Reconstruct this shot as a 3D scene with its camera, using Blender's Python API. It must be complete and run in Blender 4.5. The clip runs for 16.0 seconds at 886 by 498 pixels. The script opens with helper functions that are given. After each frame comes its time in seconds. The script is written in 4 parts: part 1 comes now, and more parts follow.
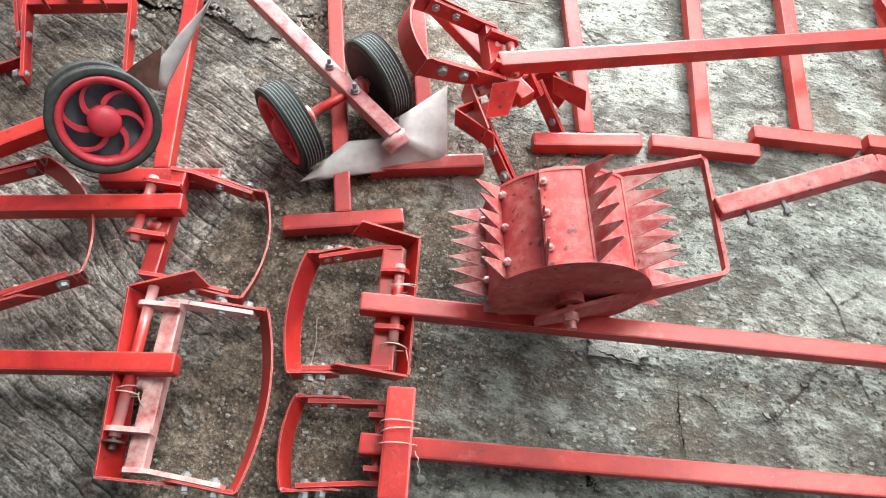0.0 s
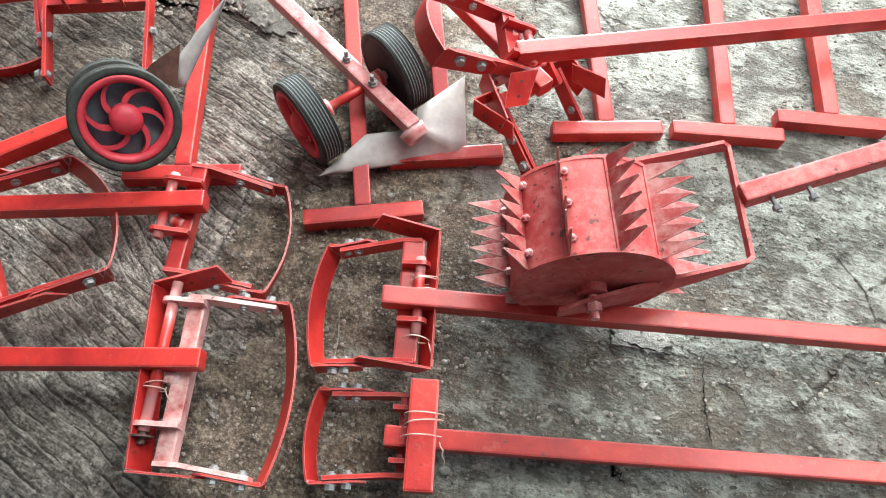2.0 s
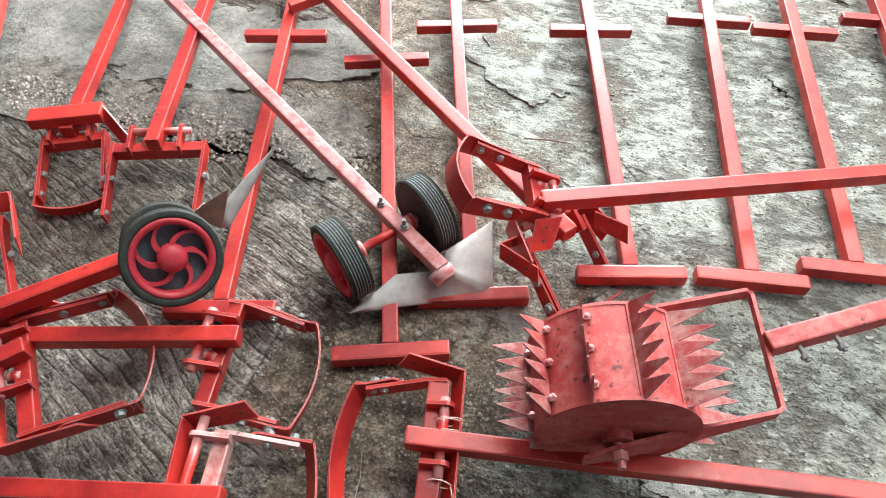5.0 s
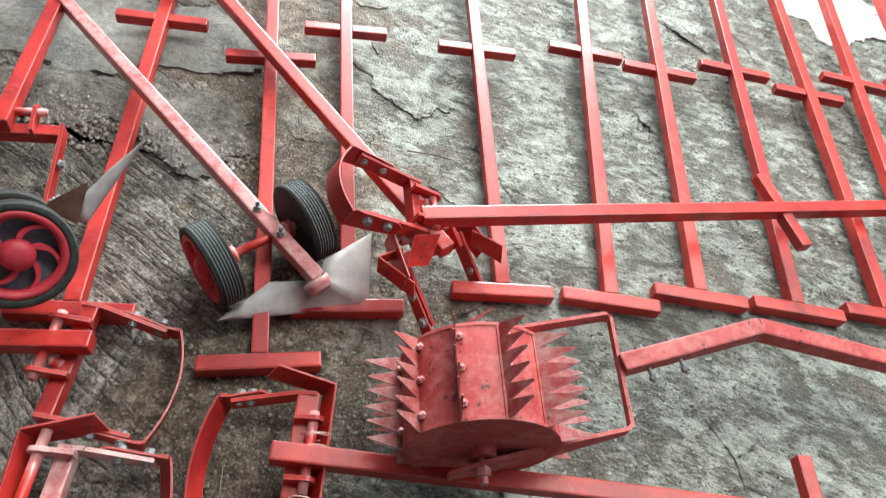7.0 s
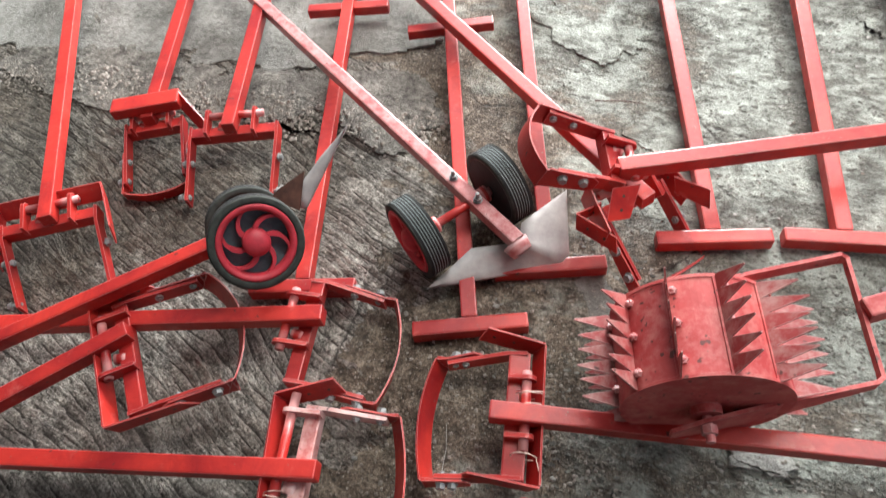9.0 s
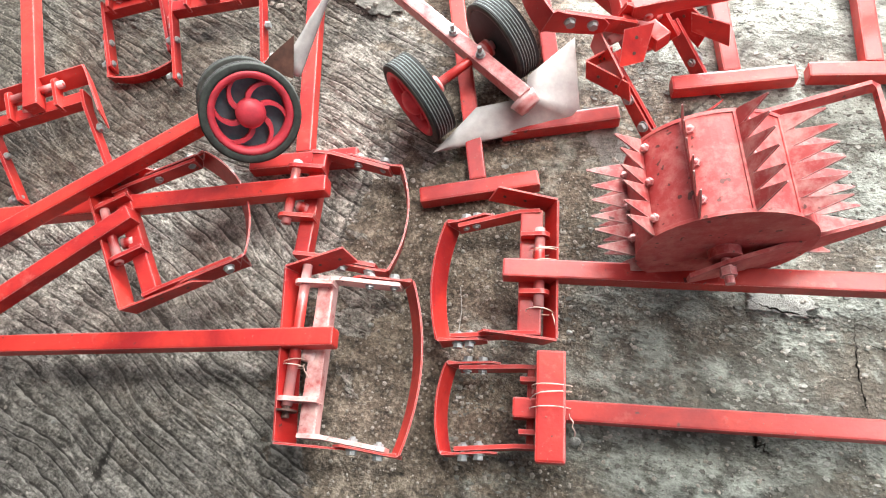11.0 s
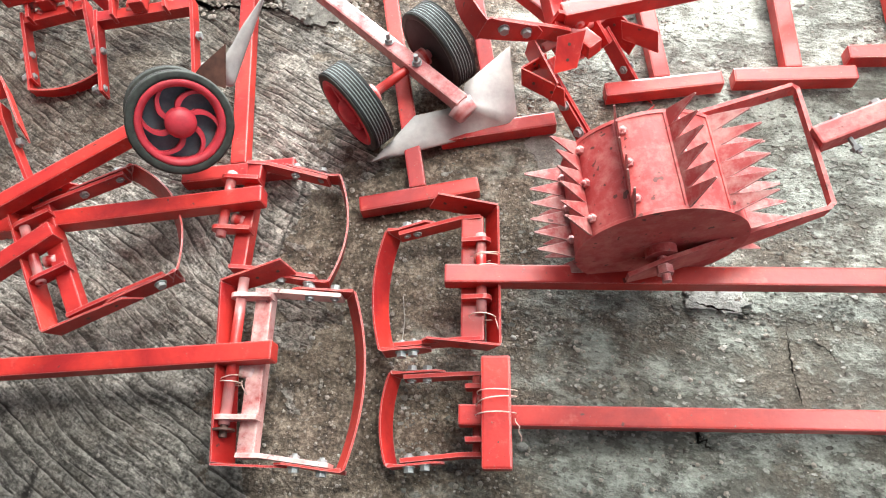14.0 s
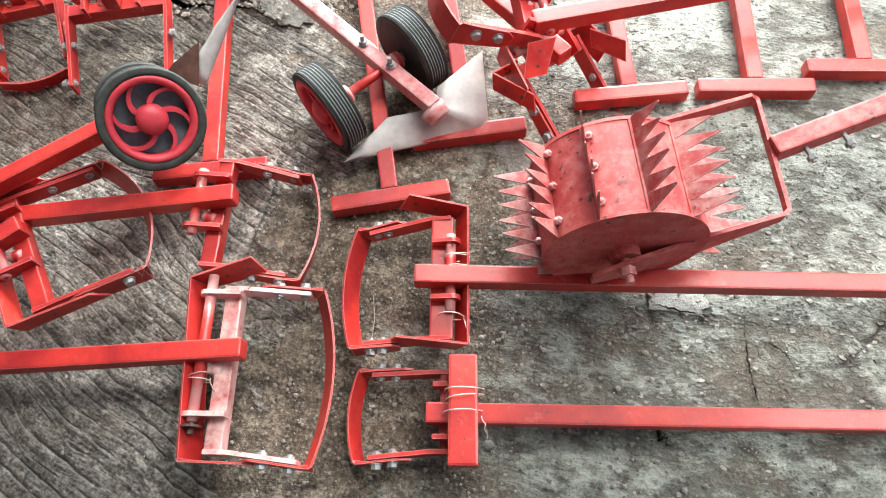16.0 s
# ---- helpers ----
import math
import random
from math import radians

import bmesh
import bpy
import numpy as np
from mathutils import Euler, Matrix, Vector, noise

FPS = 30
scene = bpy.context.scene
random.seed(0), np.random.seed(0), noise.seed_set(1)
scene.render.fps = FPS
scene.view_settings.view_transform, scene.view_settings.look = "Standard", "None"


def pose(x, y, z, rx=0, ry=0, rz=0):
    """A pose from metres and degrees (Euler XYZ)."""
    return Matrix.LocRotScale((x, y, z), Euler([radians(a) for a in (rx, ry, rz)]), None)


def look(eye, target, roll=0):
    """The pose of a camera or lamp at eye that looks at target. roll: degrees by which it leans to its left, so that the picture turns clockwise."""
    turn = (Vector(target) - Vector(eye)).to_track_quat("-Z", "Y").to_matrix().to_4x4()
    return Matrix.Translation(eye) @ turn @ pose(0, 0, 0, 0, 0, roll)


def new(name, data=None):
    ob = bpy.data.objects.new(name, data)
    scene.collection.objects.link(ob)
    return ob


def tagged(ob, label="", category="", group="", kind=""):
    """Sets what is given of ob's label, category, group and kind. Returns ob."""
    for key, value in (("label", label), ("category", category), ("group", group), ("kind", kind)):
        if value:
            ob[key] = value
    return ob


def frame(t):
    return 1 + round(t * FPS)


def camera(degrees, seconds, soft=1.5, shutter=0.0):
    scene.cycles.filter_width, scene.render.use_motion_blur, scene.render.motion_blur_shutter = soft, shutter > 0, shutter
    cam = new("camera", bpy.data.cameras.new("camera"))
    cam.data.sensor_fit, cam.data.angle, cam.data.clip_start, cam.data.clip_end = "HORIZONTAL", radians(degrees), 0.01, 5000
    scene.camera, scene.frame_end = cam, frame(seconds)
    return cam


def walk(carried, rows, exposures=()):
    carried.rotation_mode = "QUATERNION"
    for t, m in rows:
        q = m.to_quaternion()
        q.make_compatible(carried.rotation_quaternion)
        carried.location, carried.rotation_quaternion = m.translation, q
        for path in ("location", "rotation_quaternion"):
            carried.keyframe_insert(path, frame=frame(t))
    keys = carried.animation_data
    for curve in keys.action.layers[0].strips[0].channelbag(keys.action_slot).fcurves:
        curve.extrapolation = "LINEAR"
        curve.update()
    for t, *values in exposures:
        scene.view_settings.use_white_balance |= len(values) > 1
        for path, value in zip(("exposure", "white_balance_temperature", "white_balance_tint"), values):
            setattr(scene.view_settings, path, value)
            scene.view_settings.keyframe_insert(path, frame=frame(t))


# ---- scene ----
cam = camera(67.65, 16.0, soft=1.1, shutter=0.25)
PATH = [
    (0, (0.4444, 0.3035, 1.0541), (0.3811, 1.1966, -0.7343), 6.94),
    (0.5, (0.4424, 0.3048, 1.0478), (0.3788, 1.2417, -0.7181), 7.29),
    (1, (0.4409, 0.3051, 1.0491), (0.3578, 1.1886, -0.7432), 5.83),
    (1.5, (0.4397, 0.3028, 1.0546), (0.3073, 1.1913, -0.7323), 2.08),
    (2, (0.4388, 0.3058, 1.0533), (0.3285, 1.1633, -0.7502), 3.05),
    (2.5, (0.4367, 0.3023, 1.0614), (0.3320, 1.1915, -0.7270), 3.74),
    (3, (0.4359, 0.3044, 1.0684), (0.3398, 1.3036, -0.6615), 4.72),
    (3.5, (0.4363, 0.3039, 1.0720), (0.3617, 1.4410, -0.5716), 6.73),
    (3.7, (0.4342, 0.2998, 1.0747), (0.3130, 1.5180, -0.5069), 4.83),
    (5.8, (0.4554, 0.3219, 1.0939), (0.1734, 1.3811, -0.5791), -1.32),
    (6, (0.4521, 0.3258, 1.0962), (0.1796, 1.3174, -0.6192), -1.78),
    (6.5, (0.4460, 0.3298, 1.0938), (0.3464, 1.3823, -0.6039), 7.69),
    (7, (0.4398, 0.3250, 1.1016), (0.5326, 1.5604, -0.4684), 16.32),
    (7.5, (0.4379, 0.3219, 1.1098), (0.4991, 1.7197, -0.3193), 14.51),
    (8, (0.4334, 0.3206, 1.1134), (0.3685, 1.7826, -0.2499), 10.29),
    (8.5, (0.4228, 0.3051, 1.1265), (0.0654, 1.6466, -0.3132), -2.26),
    (9, (0.4229, 0.3289, 1.1055), (-0.0163, 1.3464, -0.5593), -11.27),
    (9.5, (0.4188, 0.3399, 1.0832), (-0.0070, 1.1847, -0.6789), -15.13),
    (9.7, (0.4197, 0.3344, 1.0820), (-0.0053, 1.1385, -0.6992), -16.38),
    (11.8, (0.4276, 0.3042, 1.0401), (-0.0487, 1.0073, -0.7706), -25.46),
    (12, (0.4273, 0.3009, 1.0448), (-0.1031, 1.0190, -0.7449), -27.47),
    (12.5, (0.4241, 0.2908, 1.0482), (-0.2008, 1.0299, -0.7020), -30.37),
    (13, (0.4332, 0.2905, 1.0462), (-0.0730, 1.0472, -0.7346), -24.87),
    (13.5, (0.4384, 0.2986, 1.0424), (0.0738, 1.0576, -0.7717), -17.13),
    (14, (0.4363, 0.2999, 1.0331), (0.1585, 1.0910, -0.7827), -12.58),
    (14.5, (0.4393, 0.2965, 1.0388), (0.1630, 1.1063, -0.7688), -11.87),
    (15, (0.4421, 0.2888, 1.0468), (0.2076, 1.1197, -0.7573), -8.82),
    (15.5, (0.4437, 0.2900, 1.0446), (0.2309, 1.0901, -0.7760), -7.86),
    (16, (0.4450, 0.2892, 1.0445), (0.2438, 1.1018, -0.7718), -6.87),
]
walk(cam, [(t, look(eye, target, roll)) for t, eye, target, roll in PATH], [(0.0, 0.90, 6300, 7), (3.0, 0.84, 6300, 7), (3.5, 0.72, 6280, 6), (6.0, 0.64, 6280, 6), (6.5, 0.66, 6280, 6), (7.0, 0.32, 6250, 5), (8.0, -0.08, 6200, 4), (9.0, 0.40, 6420, 10), (9.5, 0.93, 6500, 10), (12.0, 1.32, 6480, 9), (13.0, 1.27, 6450, 8), (16.0, 1.13, 6420, 8)])

# ---- world and light: an open-sided shed, daylight from the far and right-hand side ----
SUN_EL, SUN_AZ = 66.0, 42.0
world = bpy.data.worlds.new("world")
scene.world = world
world.use_nodes = True
wn = world.node_tree
sky = wn.nodes.new("ShaderNodeTexSky")
sky.sky_type, sky.sun_disc = "NISHITA", False
sky.sun_elevation, sky.sun_rotation = radians(SUN_EL), radians(SUN_AZ)
sky.air_density, sky.dust_density, sky.ozone_density = 1.0, 4.0, 1.0
wn.nodes["Background"].inputs["Strength"].default_value = 0.057
wn.links.new(sky.outputs[0], wn.nodes["Background"].inputs[0])
sun = new("sun", bpy.data.lights.new("sun", "SUN"))
sun.data.energy, sun.data.angle, sun.data.color = 3.5, radians(46), (1.0, 0.97, 0.93)
sun_way = Vector((math.sin(radians(SUN_AZ)) * math.cos(radians(SUN_EL)), math.cos(radians(SUN_AZ)) * math.cos(radians(SUN_EL)), math.sin(radians(SUN_EL))))
sun.matrix_world = look(sun_way * 20, (0, 0, 0))
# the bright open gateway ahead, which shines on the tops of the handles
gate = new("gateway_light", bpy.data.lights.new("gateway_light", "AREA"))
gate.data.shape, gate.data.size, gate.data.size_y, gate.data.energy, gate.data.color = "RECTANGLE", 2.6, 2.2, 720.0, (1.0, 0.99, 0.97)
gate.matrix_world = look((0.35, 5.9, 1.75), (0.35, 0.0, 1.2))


# ---- materials ----
def mat(name):
    m = bpy.data.materials.new(name)
    m.use_nodes = True
    return m, m.node_tree, m.node_tree.nodes["Principled BSDF"]


def node(nt, kind, **kw):
    n = nt.nodes.new(kind)
    for k, v in kw.items():
        n.inputs[k].default_value = v
    return n


def noise_tex(nt, vec, scale, detail=4.0, rough=0.6, dist=0.0):
    n = node(nt, "ShaderNodeTexNoise", Scale=scale, Detail=detail, Roughness=rough, Distortion=dist)
    nt.links.new(vec, n.inputs["Vector"])
    return n.outputs[0]


def ramp(nt, fac, stops):
    n = nt.nodes.new("ShaderNodeValToRGB")
    el = n.color_ramp.elements
    el.remove(el[1])
    el[0].position, el[0].color = stops[0][0], (*stops[0][1], 1)
    for p, c in stops[1:]:
        el.new(p).color = (*c, 1)
    nt.links.new(fac, n.inputs[0])
    return n.outputs[0]


def grey(v):
    return (v, v, v)


def mix(nt, fac, a, b, how="MIX"):
    n = nt.nodes.new("ShaderNodeMix")
    n.data_type, n.blend_type = "RGBA", how
    for sock, val in ((n.inputs[0], fac), (n.inputs[6], a), (n.inputs[7], b)):
        if isinstance(val, (int, float)):
            sock.default_value = val
        elif isinstance(val, tuple):
            sock.default_value = (*val, 1)
        else:
            nt.links.new(val, sock)
    return n.outputs[2]


def calc(nt, op, a, b=0.0, c=0.0):
    n = nt.nodes.new("ShaderNodeMath")
    n.operation = op
    for i, val in enumerate((a, b, c)):
        if isinstance(val, (int, float)):
            n.inputs[i].default_value = val
        else:
            nt.links.new(val, n.inputs[i])
    return n.outputs[0]


def bump(nt, bsdf, height, strength, dist=0.002):
    n = node(nt, "ShaderNodeBump", Strength=strength, Distance=dist)
    nt.links.new(height, n.inputs["Height"])
    nt.links.new(n.outputs[0], bsdf.inputs["Normal"])


def place(nt):
    return nt.nodes.new("ShaderNodeNewGeometry").outputs["Position"]


def stretched(nt, vec, scale, turn=0.0):
    """The place turned about z, then scaled: streaks run along the turned x axis."""
    r, n = nt.nodes.new("ShaderNodeMapping"), nt.nodes.new("ShaderNodeMapping")
    r.inputs["Rotation"].default_value = (0, 0, radians(turn))
    n.inputs["Scale"].default_value = scale
    nt.links.new(vec, r.inputs["Vector"])
    nt.links.new(r.outputs[0], n.inputs["Vector"])
    return n.outputs[0]


def paint(name, deep, bright, dust, rough=0.30, wear=0.62, coat=0.08, rub=0.40, rust=0.715):
    """Brushed red enamel: uneven streaky coat, pale dust and small chips down to grey steel."""
    m, nt, b = mat(name)
    p = place(nt)
    big = noise_tex(nt, p, 9, 5, 0.65, 0.5)
    base = mix(nt, ramp(nt, big, [(0.36, grey(0)), (0.62, grey(1))]), deep, bright)
    info = nt.nodes.new("ShaderNodeObjectInfo")
    base = mix(nt, calc(nt, "MULTIPLY", info.outputs["Random"], 0.45), base, tuple(0.72 * c for c in deep))
    streak = noise_tex(nt, p, 55, 5, 0.7)
    dusty = ramp(nt, calc(nt, "ADD", calc(nt, "MULTIPLY", streak, 0.6), calc(nt, "MULTIPLY", noise_tex(nt, p, 14, 4, 0.6), 0.4)), [(wear - 0.10, grey(0)), (wear + 0.08, grey(0.50))])
    base = mix(nt, dusty, base, dust)
    chips = ramp(nt, noise_tex(nt, p, 170, 3, 0.6), [(0.69, grey(0)), (0.73, grey(1))])
    base = mix(nt, chips, base, (0.16, 0.10, 0.085))
    spots = ramp(nt, noise_tex(nt, p, 62, 2, 0.5), [(rust, grey(0)), (rust + 0.02, grey(0.8))])
    base = mix(nt, spots, base, (0.060, 0.030, 0.026))
    # the coat is rubbed thin along the edges; pale edge highlights are painted in with it
    rounded = nt.nodes.new("ShaderNodeBevel")
    rounded.samples = 4
    rounded.inputs["Radius"].default_value = 0.0022
    geo = nt.nodes.new("ShaderNodeNewGeometry")
    dot = nt.nodes.new("ShaderNodeVectorMath")
    dot.operation = "DOT_PRODUCT"
    nt.links.new(rounded.outputs[0], dot.inputs[0])
    nt.links.new(geo.outputs["True Normal"], dot.inputs[1])
    edge = ramp(nt, calc(nt, "MULTIPLY_ADD", streak, 0.10, dot.outputs["Value"]), [(0.90, grey(rub)), (1.02, grey(0))])
    base = mix(nt, edge, base, tuple(0.45 + 0.5 * c for c in dust))
    nt.links.new(base, b.inputs["Base Color"])
    r = calc(nt, "MULTIPLY_ADD", streak, 0.35, rough - 0.12)
    nt.links.new(r, b.inputs["Roughness"])
    b.inputs["Coat Weight"].default_value, b.inputs["Coat Roughness"].default_value = coat, 0.2
    b.inputs["Specular IOR Level"].default_value = 0.36
    bump(nt, b, calc(nt, "ADD", calc(nt, "ADD", noise_tex(nt, p, 90, 4, 0.6), chips), calc(nt, "MULTIPLY", big, 2.0)), 0.35, 0.0012)
    return m


RED = paint("red_enamel", (0.29, 0.009, 0.011), (0.57, 0.034, 0.023), (0.62, 0.19, 0.16), 0.44, 0.67, 0.32)
RED_OLD = paint("weathered_red_enamel", (0.36, 0.038, 0.040), (0.54, 0.088, 0.084), (0.60, 0.27, 0.24), 0.50, 0.56, 0.0, 0.12, 0.665)
# red of the large hoe's head, with its whitish sheen put into the colour
RED_SHEEN = paint("red_with_pale_sheen", (0.46, 0.10, 0.095), (0.66, 0.29, 0.27), (0.85, 0.70, 0.66), 0.26, 0.48, 0.5)
RED_WORN = paint("worn_red_sheet", (0.28, 0.034, 0.036), (0.46, 0.090, 0.086), (0.56, 0.42, 0.38), 0.45, 0.55, 0.0)
RED_RAW = paint("thin_red_primer", (0.44, 0.095, 0.10), (0.58, 0.20, 0.20), (0.74, 0.50, 0.48), 0.32, 0.52)


def plain(name, color, rough, metal=0.0, vary=0.25, scale=60, strength=0.3):
    m, nt, b = mat(name)
    p = place(nt)
    n = noise_tex(nt, p, scale, 5, 0.65)
    nt.links.new(mix(nt, ramp(nt, n, [(0.3, grey(0)), (0.7, grey(1))]), tuple(c * (1 - vary) for c in color), tuple(min(1, c * (1 + vary)) for c in color)), b.inputs["Base Color"])
    b.inputs["Roughness"].default_value, b.inputs["Metallic"].default_value = rough, metal
    bump(nt, b, n, strength, 0.001)
    return m


ZINC = plain("zinc_bolt", (0.29, 0.31, 0.31), 0.45, 0.35)
STEEL = plain("bare_steel_sheet", (0.37, 0.36, 0.35), 0.75, 0.0, 0.22, 26, 0.2)
RUBBER = plain("dusty_black_rubber", (0.010, 0.012, 0.013), 0.8, 0.0, 0.5, 80)
RUBBER_WORN = plain("scuffed_grey_rubber", (0.036, 0.042, 0.037), 0.85, 0.0, 0.5, 60)
PLASTIC = plain("red_wheel_plastic", (0.53, 0.040, 0.060), 0.5, 0.0, 0.25, 40, 0.2)
RUSTED = plain("rusty_steel_sheet", (0.075, 0.035, 0.024), 0.8, 0.0, 0.5, 40)
TREAD = plain("pale_tread_line", (0.24, 0.30, 0.30), 0.8, 0.0, 0.3, 90)
WEB = plain("dark_wheel_web", (0.085, 0.125, 0.140), 0.6, 0.0, 0.3)
WIRE = plain("pale_tie_wire", (0.66, 0.50, 0.43), 0.5, 0.0, 0.15)
BLACK = plain("rusty_dark_steel", (0.10, 0.06, 0.05), 0.55, 0.6)


def concrete():
    """Old floor: brushed ridges on one side, scuffed grey skin on the other, dark gritty soil trodden in between."""
    m, nt, b = mat("worn_concrete")
    p = place(nt)
    sep = nt.nodes.new("ShaderNodeSeparateXYZ")
    nt.links.new(p, sep.inputs[0])
    x, y = sep.outputs[0], sep.outputs[1]
    big = noise_tex(nt, p, 1.7, 4, 0.55, 0.4)
    mid = noise_tex(nt, p, 6.5, 5, 0.6, 0.4)
    fine = noise_tex(nt, p, 38, 6, 0.68, 0.3)
    grit = noise_tex(nt, p, 170, 4, 0.65)
    speck = calc(nt, "ADD", calc(nt, "MULTIPLY", fine, 0.45), calc(nt, "MULTIPLY", grit, 0.55))
    # brushed ridges: slow slopes that drop off sharply; lip highlight and groove shade are painted, with dirt below
    along = stretched(nt, noise_warp(nt, p), (0.30, 1.0, 1.0), 25)
    wave = nt.nodes.new("ShaderNodeTexWave")
    wave.wave_type, wave.bands_direction, wave.wave_profile = "BANDS", "Y", "SAW"
    for key, val in (("Scale", 14.0), ("Distortion", 9.0), ("Detail", 4.0), ("Detail Scale", 0.7), ("Detail Roughness", 0.6)):
        wave.inputs[key].default_value = val
    nt.links.new(along, wave.inputs["Vector"])
    saw = wave.outputs["Fac"]
    torn = noise_tex(nt, stretched(nt, noise_warp(nt, p), (15, 46, 15), 25), 1.0, 6, 0.70)
    drawn = calc(nt, "MULTIPLY", ramp(nt, noise_tex(nt, p, 3.4, 4, 0.6, 0.5), [(0.36, grey(0.6)), (0.48, grey(1))]), ramp(nt, torn, [(0.43, grey(0)), (0.50, grey(1))]))
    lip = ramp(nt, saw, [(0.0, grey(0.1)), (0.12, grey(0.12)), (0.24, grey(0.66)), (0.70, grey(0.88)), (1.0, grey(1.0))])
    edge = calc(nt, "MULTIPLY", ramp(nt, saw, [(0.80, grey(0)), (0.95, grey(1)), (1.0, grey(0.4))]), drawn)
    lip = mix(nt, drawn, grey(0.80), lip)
    hair = noise_tex(nt, stretched(nt, noise_warp(nt, p), (26, 130, 26), 22), 1.0, 4, 0.66)
    grain = calc(nt, "ADD", calc(nt, "MULTIPLY", speck, 0.62), calc(nt, "MULTIPLY", hair, 0.38))
    plates = mix(nt, ramp(nt, grain, [(0.43, grey(0)), (0.57, grey(1))]), (0.170, 0.158, 0.135), (0.545, 0.518, 0.460))
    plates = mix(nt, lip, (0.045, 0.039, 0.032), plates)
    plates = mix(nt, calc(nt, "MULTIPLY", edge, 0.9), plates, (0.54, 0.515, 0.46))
    # the near left part is dimmer: fall-off of light put into the colour
    near_shade = ramp(nt, calc(nt, "ADD", calc(nt, "MULTIPLY_ADD", y, 0.4, calc(nt, "MULTIPLY", x, -0.04)), calc(nt, "MULTIPLY", calc(nt, "SUBTRACT", mid, 0.5), 0.16)), [(0.150, grey(1)), (0.215, grey(0))])
    plates = mix(nt, 1.0, plates, mix(nt, near_shade, grey(1.0), (0.72, 0.73, 0.73)), "MULTIPLY")
    # a darker part beyond it, over to the left
    old = calc(nt, "MULTIPLY", ramp(nt, calc(nt, "ADD", calc(nt, "MULTIPLY_ADD", y, 0.4, calc(nt, "MULTIPLY", x, -0.2)), calc(nt, "MULTIPLY", calc(nt, "SUBTRACT", mid, 0.5), 0.22)), [(0.385, grey(0)), (0.445, grey(1))]), ramp(nt, calc(nt, "ADD", calc(nt, "MULTIPLY_ADD", x, 0.4, 0.5), calc(nt, "MULTIPLY", calc(nt, "SUBTRACT", mid, 0.5), 0.3)), [(0.42, grey(1)), (0.50, grey(0))]))
    plates = mix(nt, 1.0, plates, mix(nt, old, grey(1.0), (0.46, 0.455, 0.435)), "MULTIPLY")
    # scuffed skin: soft pale patches, rubbed in streaks, over a darker greenish grey, with small pits
    soft = noise_tex(nt, stretched(nt, p, (6, 9, 7), 10), 1.0, 10, 0.70, 0.3)
    rub = noise_tex(nt, stretched(nt, noise_warp(nt, p), (16, 120, 16), 4), 1.0, 5, 0.7)
    small = noise_tex(nt, stretched(nt, p, (24, 36, 26), 10), 1.0, 7, 0.72, 0.2)
    cover = calc(nt, "ADD", calc(nt, "ADD", calc(nt, "MULTIPLY", soft, 0.50), calc(nt, "MULTIPLY", small, 0.34)), calc(nt, "MULTIPLY", rub, 0.16))
    far = ramp(nt, calc(nt, "MULTIPLY", y, 0.4), [(0.22, grey(0.000)), (0.38, grey(0.024)), (0.80, grey(0.014))])
    cover = calc(nt, "ADD", cover, calc(nt, "SUBTRACT", far, 0.012))
    plaque = ramp(nt, cover, [(0.470, grey(0)), (0.50, grey(0.38)), (0.525, grey(0.66)), (0.575, grey(1))])
    newer = mix(nt, plaque, mix(nt, small, (0.062, 0.063, 0.052), (0.150, 0.152, 0.130)), mix(nt, fine, (0.230, 0.254, 0.222), (0.385, 0.418, 0.374)))
    pits = ramp(nt, small, [(0.345, grey(1)), (0.385, grey(0))])
    newer = mix(nt, calc(nt, "MULTIPLY", pits, 0.85), newer, (0.035, 0.034, 0.028))
    # trodden soil with crumbs
    crumbs = nt.nodes.new("ShaderNodeTexVoronoi")
    crumbs.inputs["Scale"].default_value = 125
    nt.links.new(p, crumbs.inputs["Vector"])
    cell = nt.nodes.new("ShaderNodeSeparateColor")
    nt.links.new(crumbs.outputs["Color"], cell.inputs[0])
    stone = calc(nt, "MULTIPLY", ramp(nt, crumbs.outputs["Distance"], [(0.28, grey(1)), (0.44, grey(0))]), ramp(nt, cell.outputs[0], [(0.60, grey(0)), (0.68, grey(0.4)), (1.0, grey(1))]))
    soil = ramp(nt, calc(nt, "ADD", calc(nt, "MULTIPLY", small, 0.55), calc(nt, "MULTIPLY", speck, 0.45)), [(0.36, (0.028, 0.022, 0.016)), (0.50, (0.112, 0.090, 0.066)), (0.62, (0.250, 0.214, 0.168))])
    soil = mix(nt, calc(nt, "MULTIPLY", stone, 0.6), soil, (0.30, 0.275, 0.235))
    # from ridges to soil to skin across the floor, in ragged tongues
    reach = ramp(nt, calc(nt, "MULTIPLY", y, 0.4), [(0.48, grey(0)), (0.64, grey(1))])
    side = calc(nt, "ADD", calc(nt, "MULTIPLY_ADD", reach, 0.25, x), calc(nt, "ADD", calc(nt, "MULTIPLY", calc(nt, "SUBTRACT", big, 0.5), 0.7), calc(nt, "MULTIPLY", calc(nt, "SUBTRACT", soft, 0.5), 1.0)))
    right = ramp(nt, side, [(0.30, grey(0)), (0.54, grey(1))])
    inward = ramp(nt, calc(nt, "MULTIPLY", y, 0.4), [(0.24, grey(0)), (0.31, grey(0.06)), (0.46, grey(0.06)), (0.56, grey(0))])
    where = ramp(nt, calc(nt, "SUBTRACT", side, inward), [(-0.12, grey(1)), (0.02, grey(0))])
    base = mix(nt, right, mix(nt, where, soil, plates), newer)
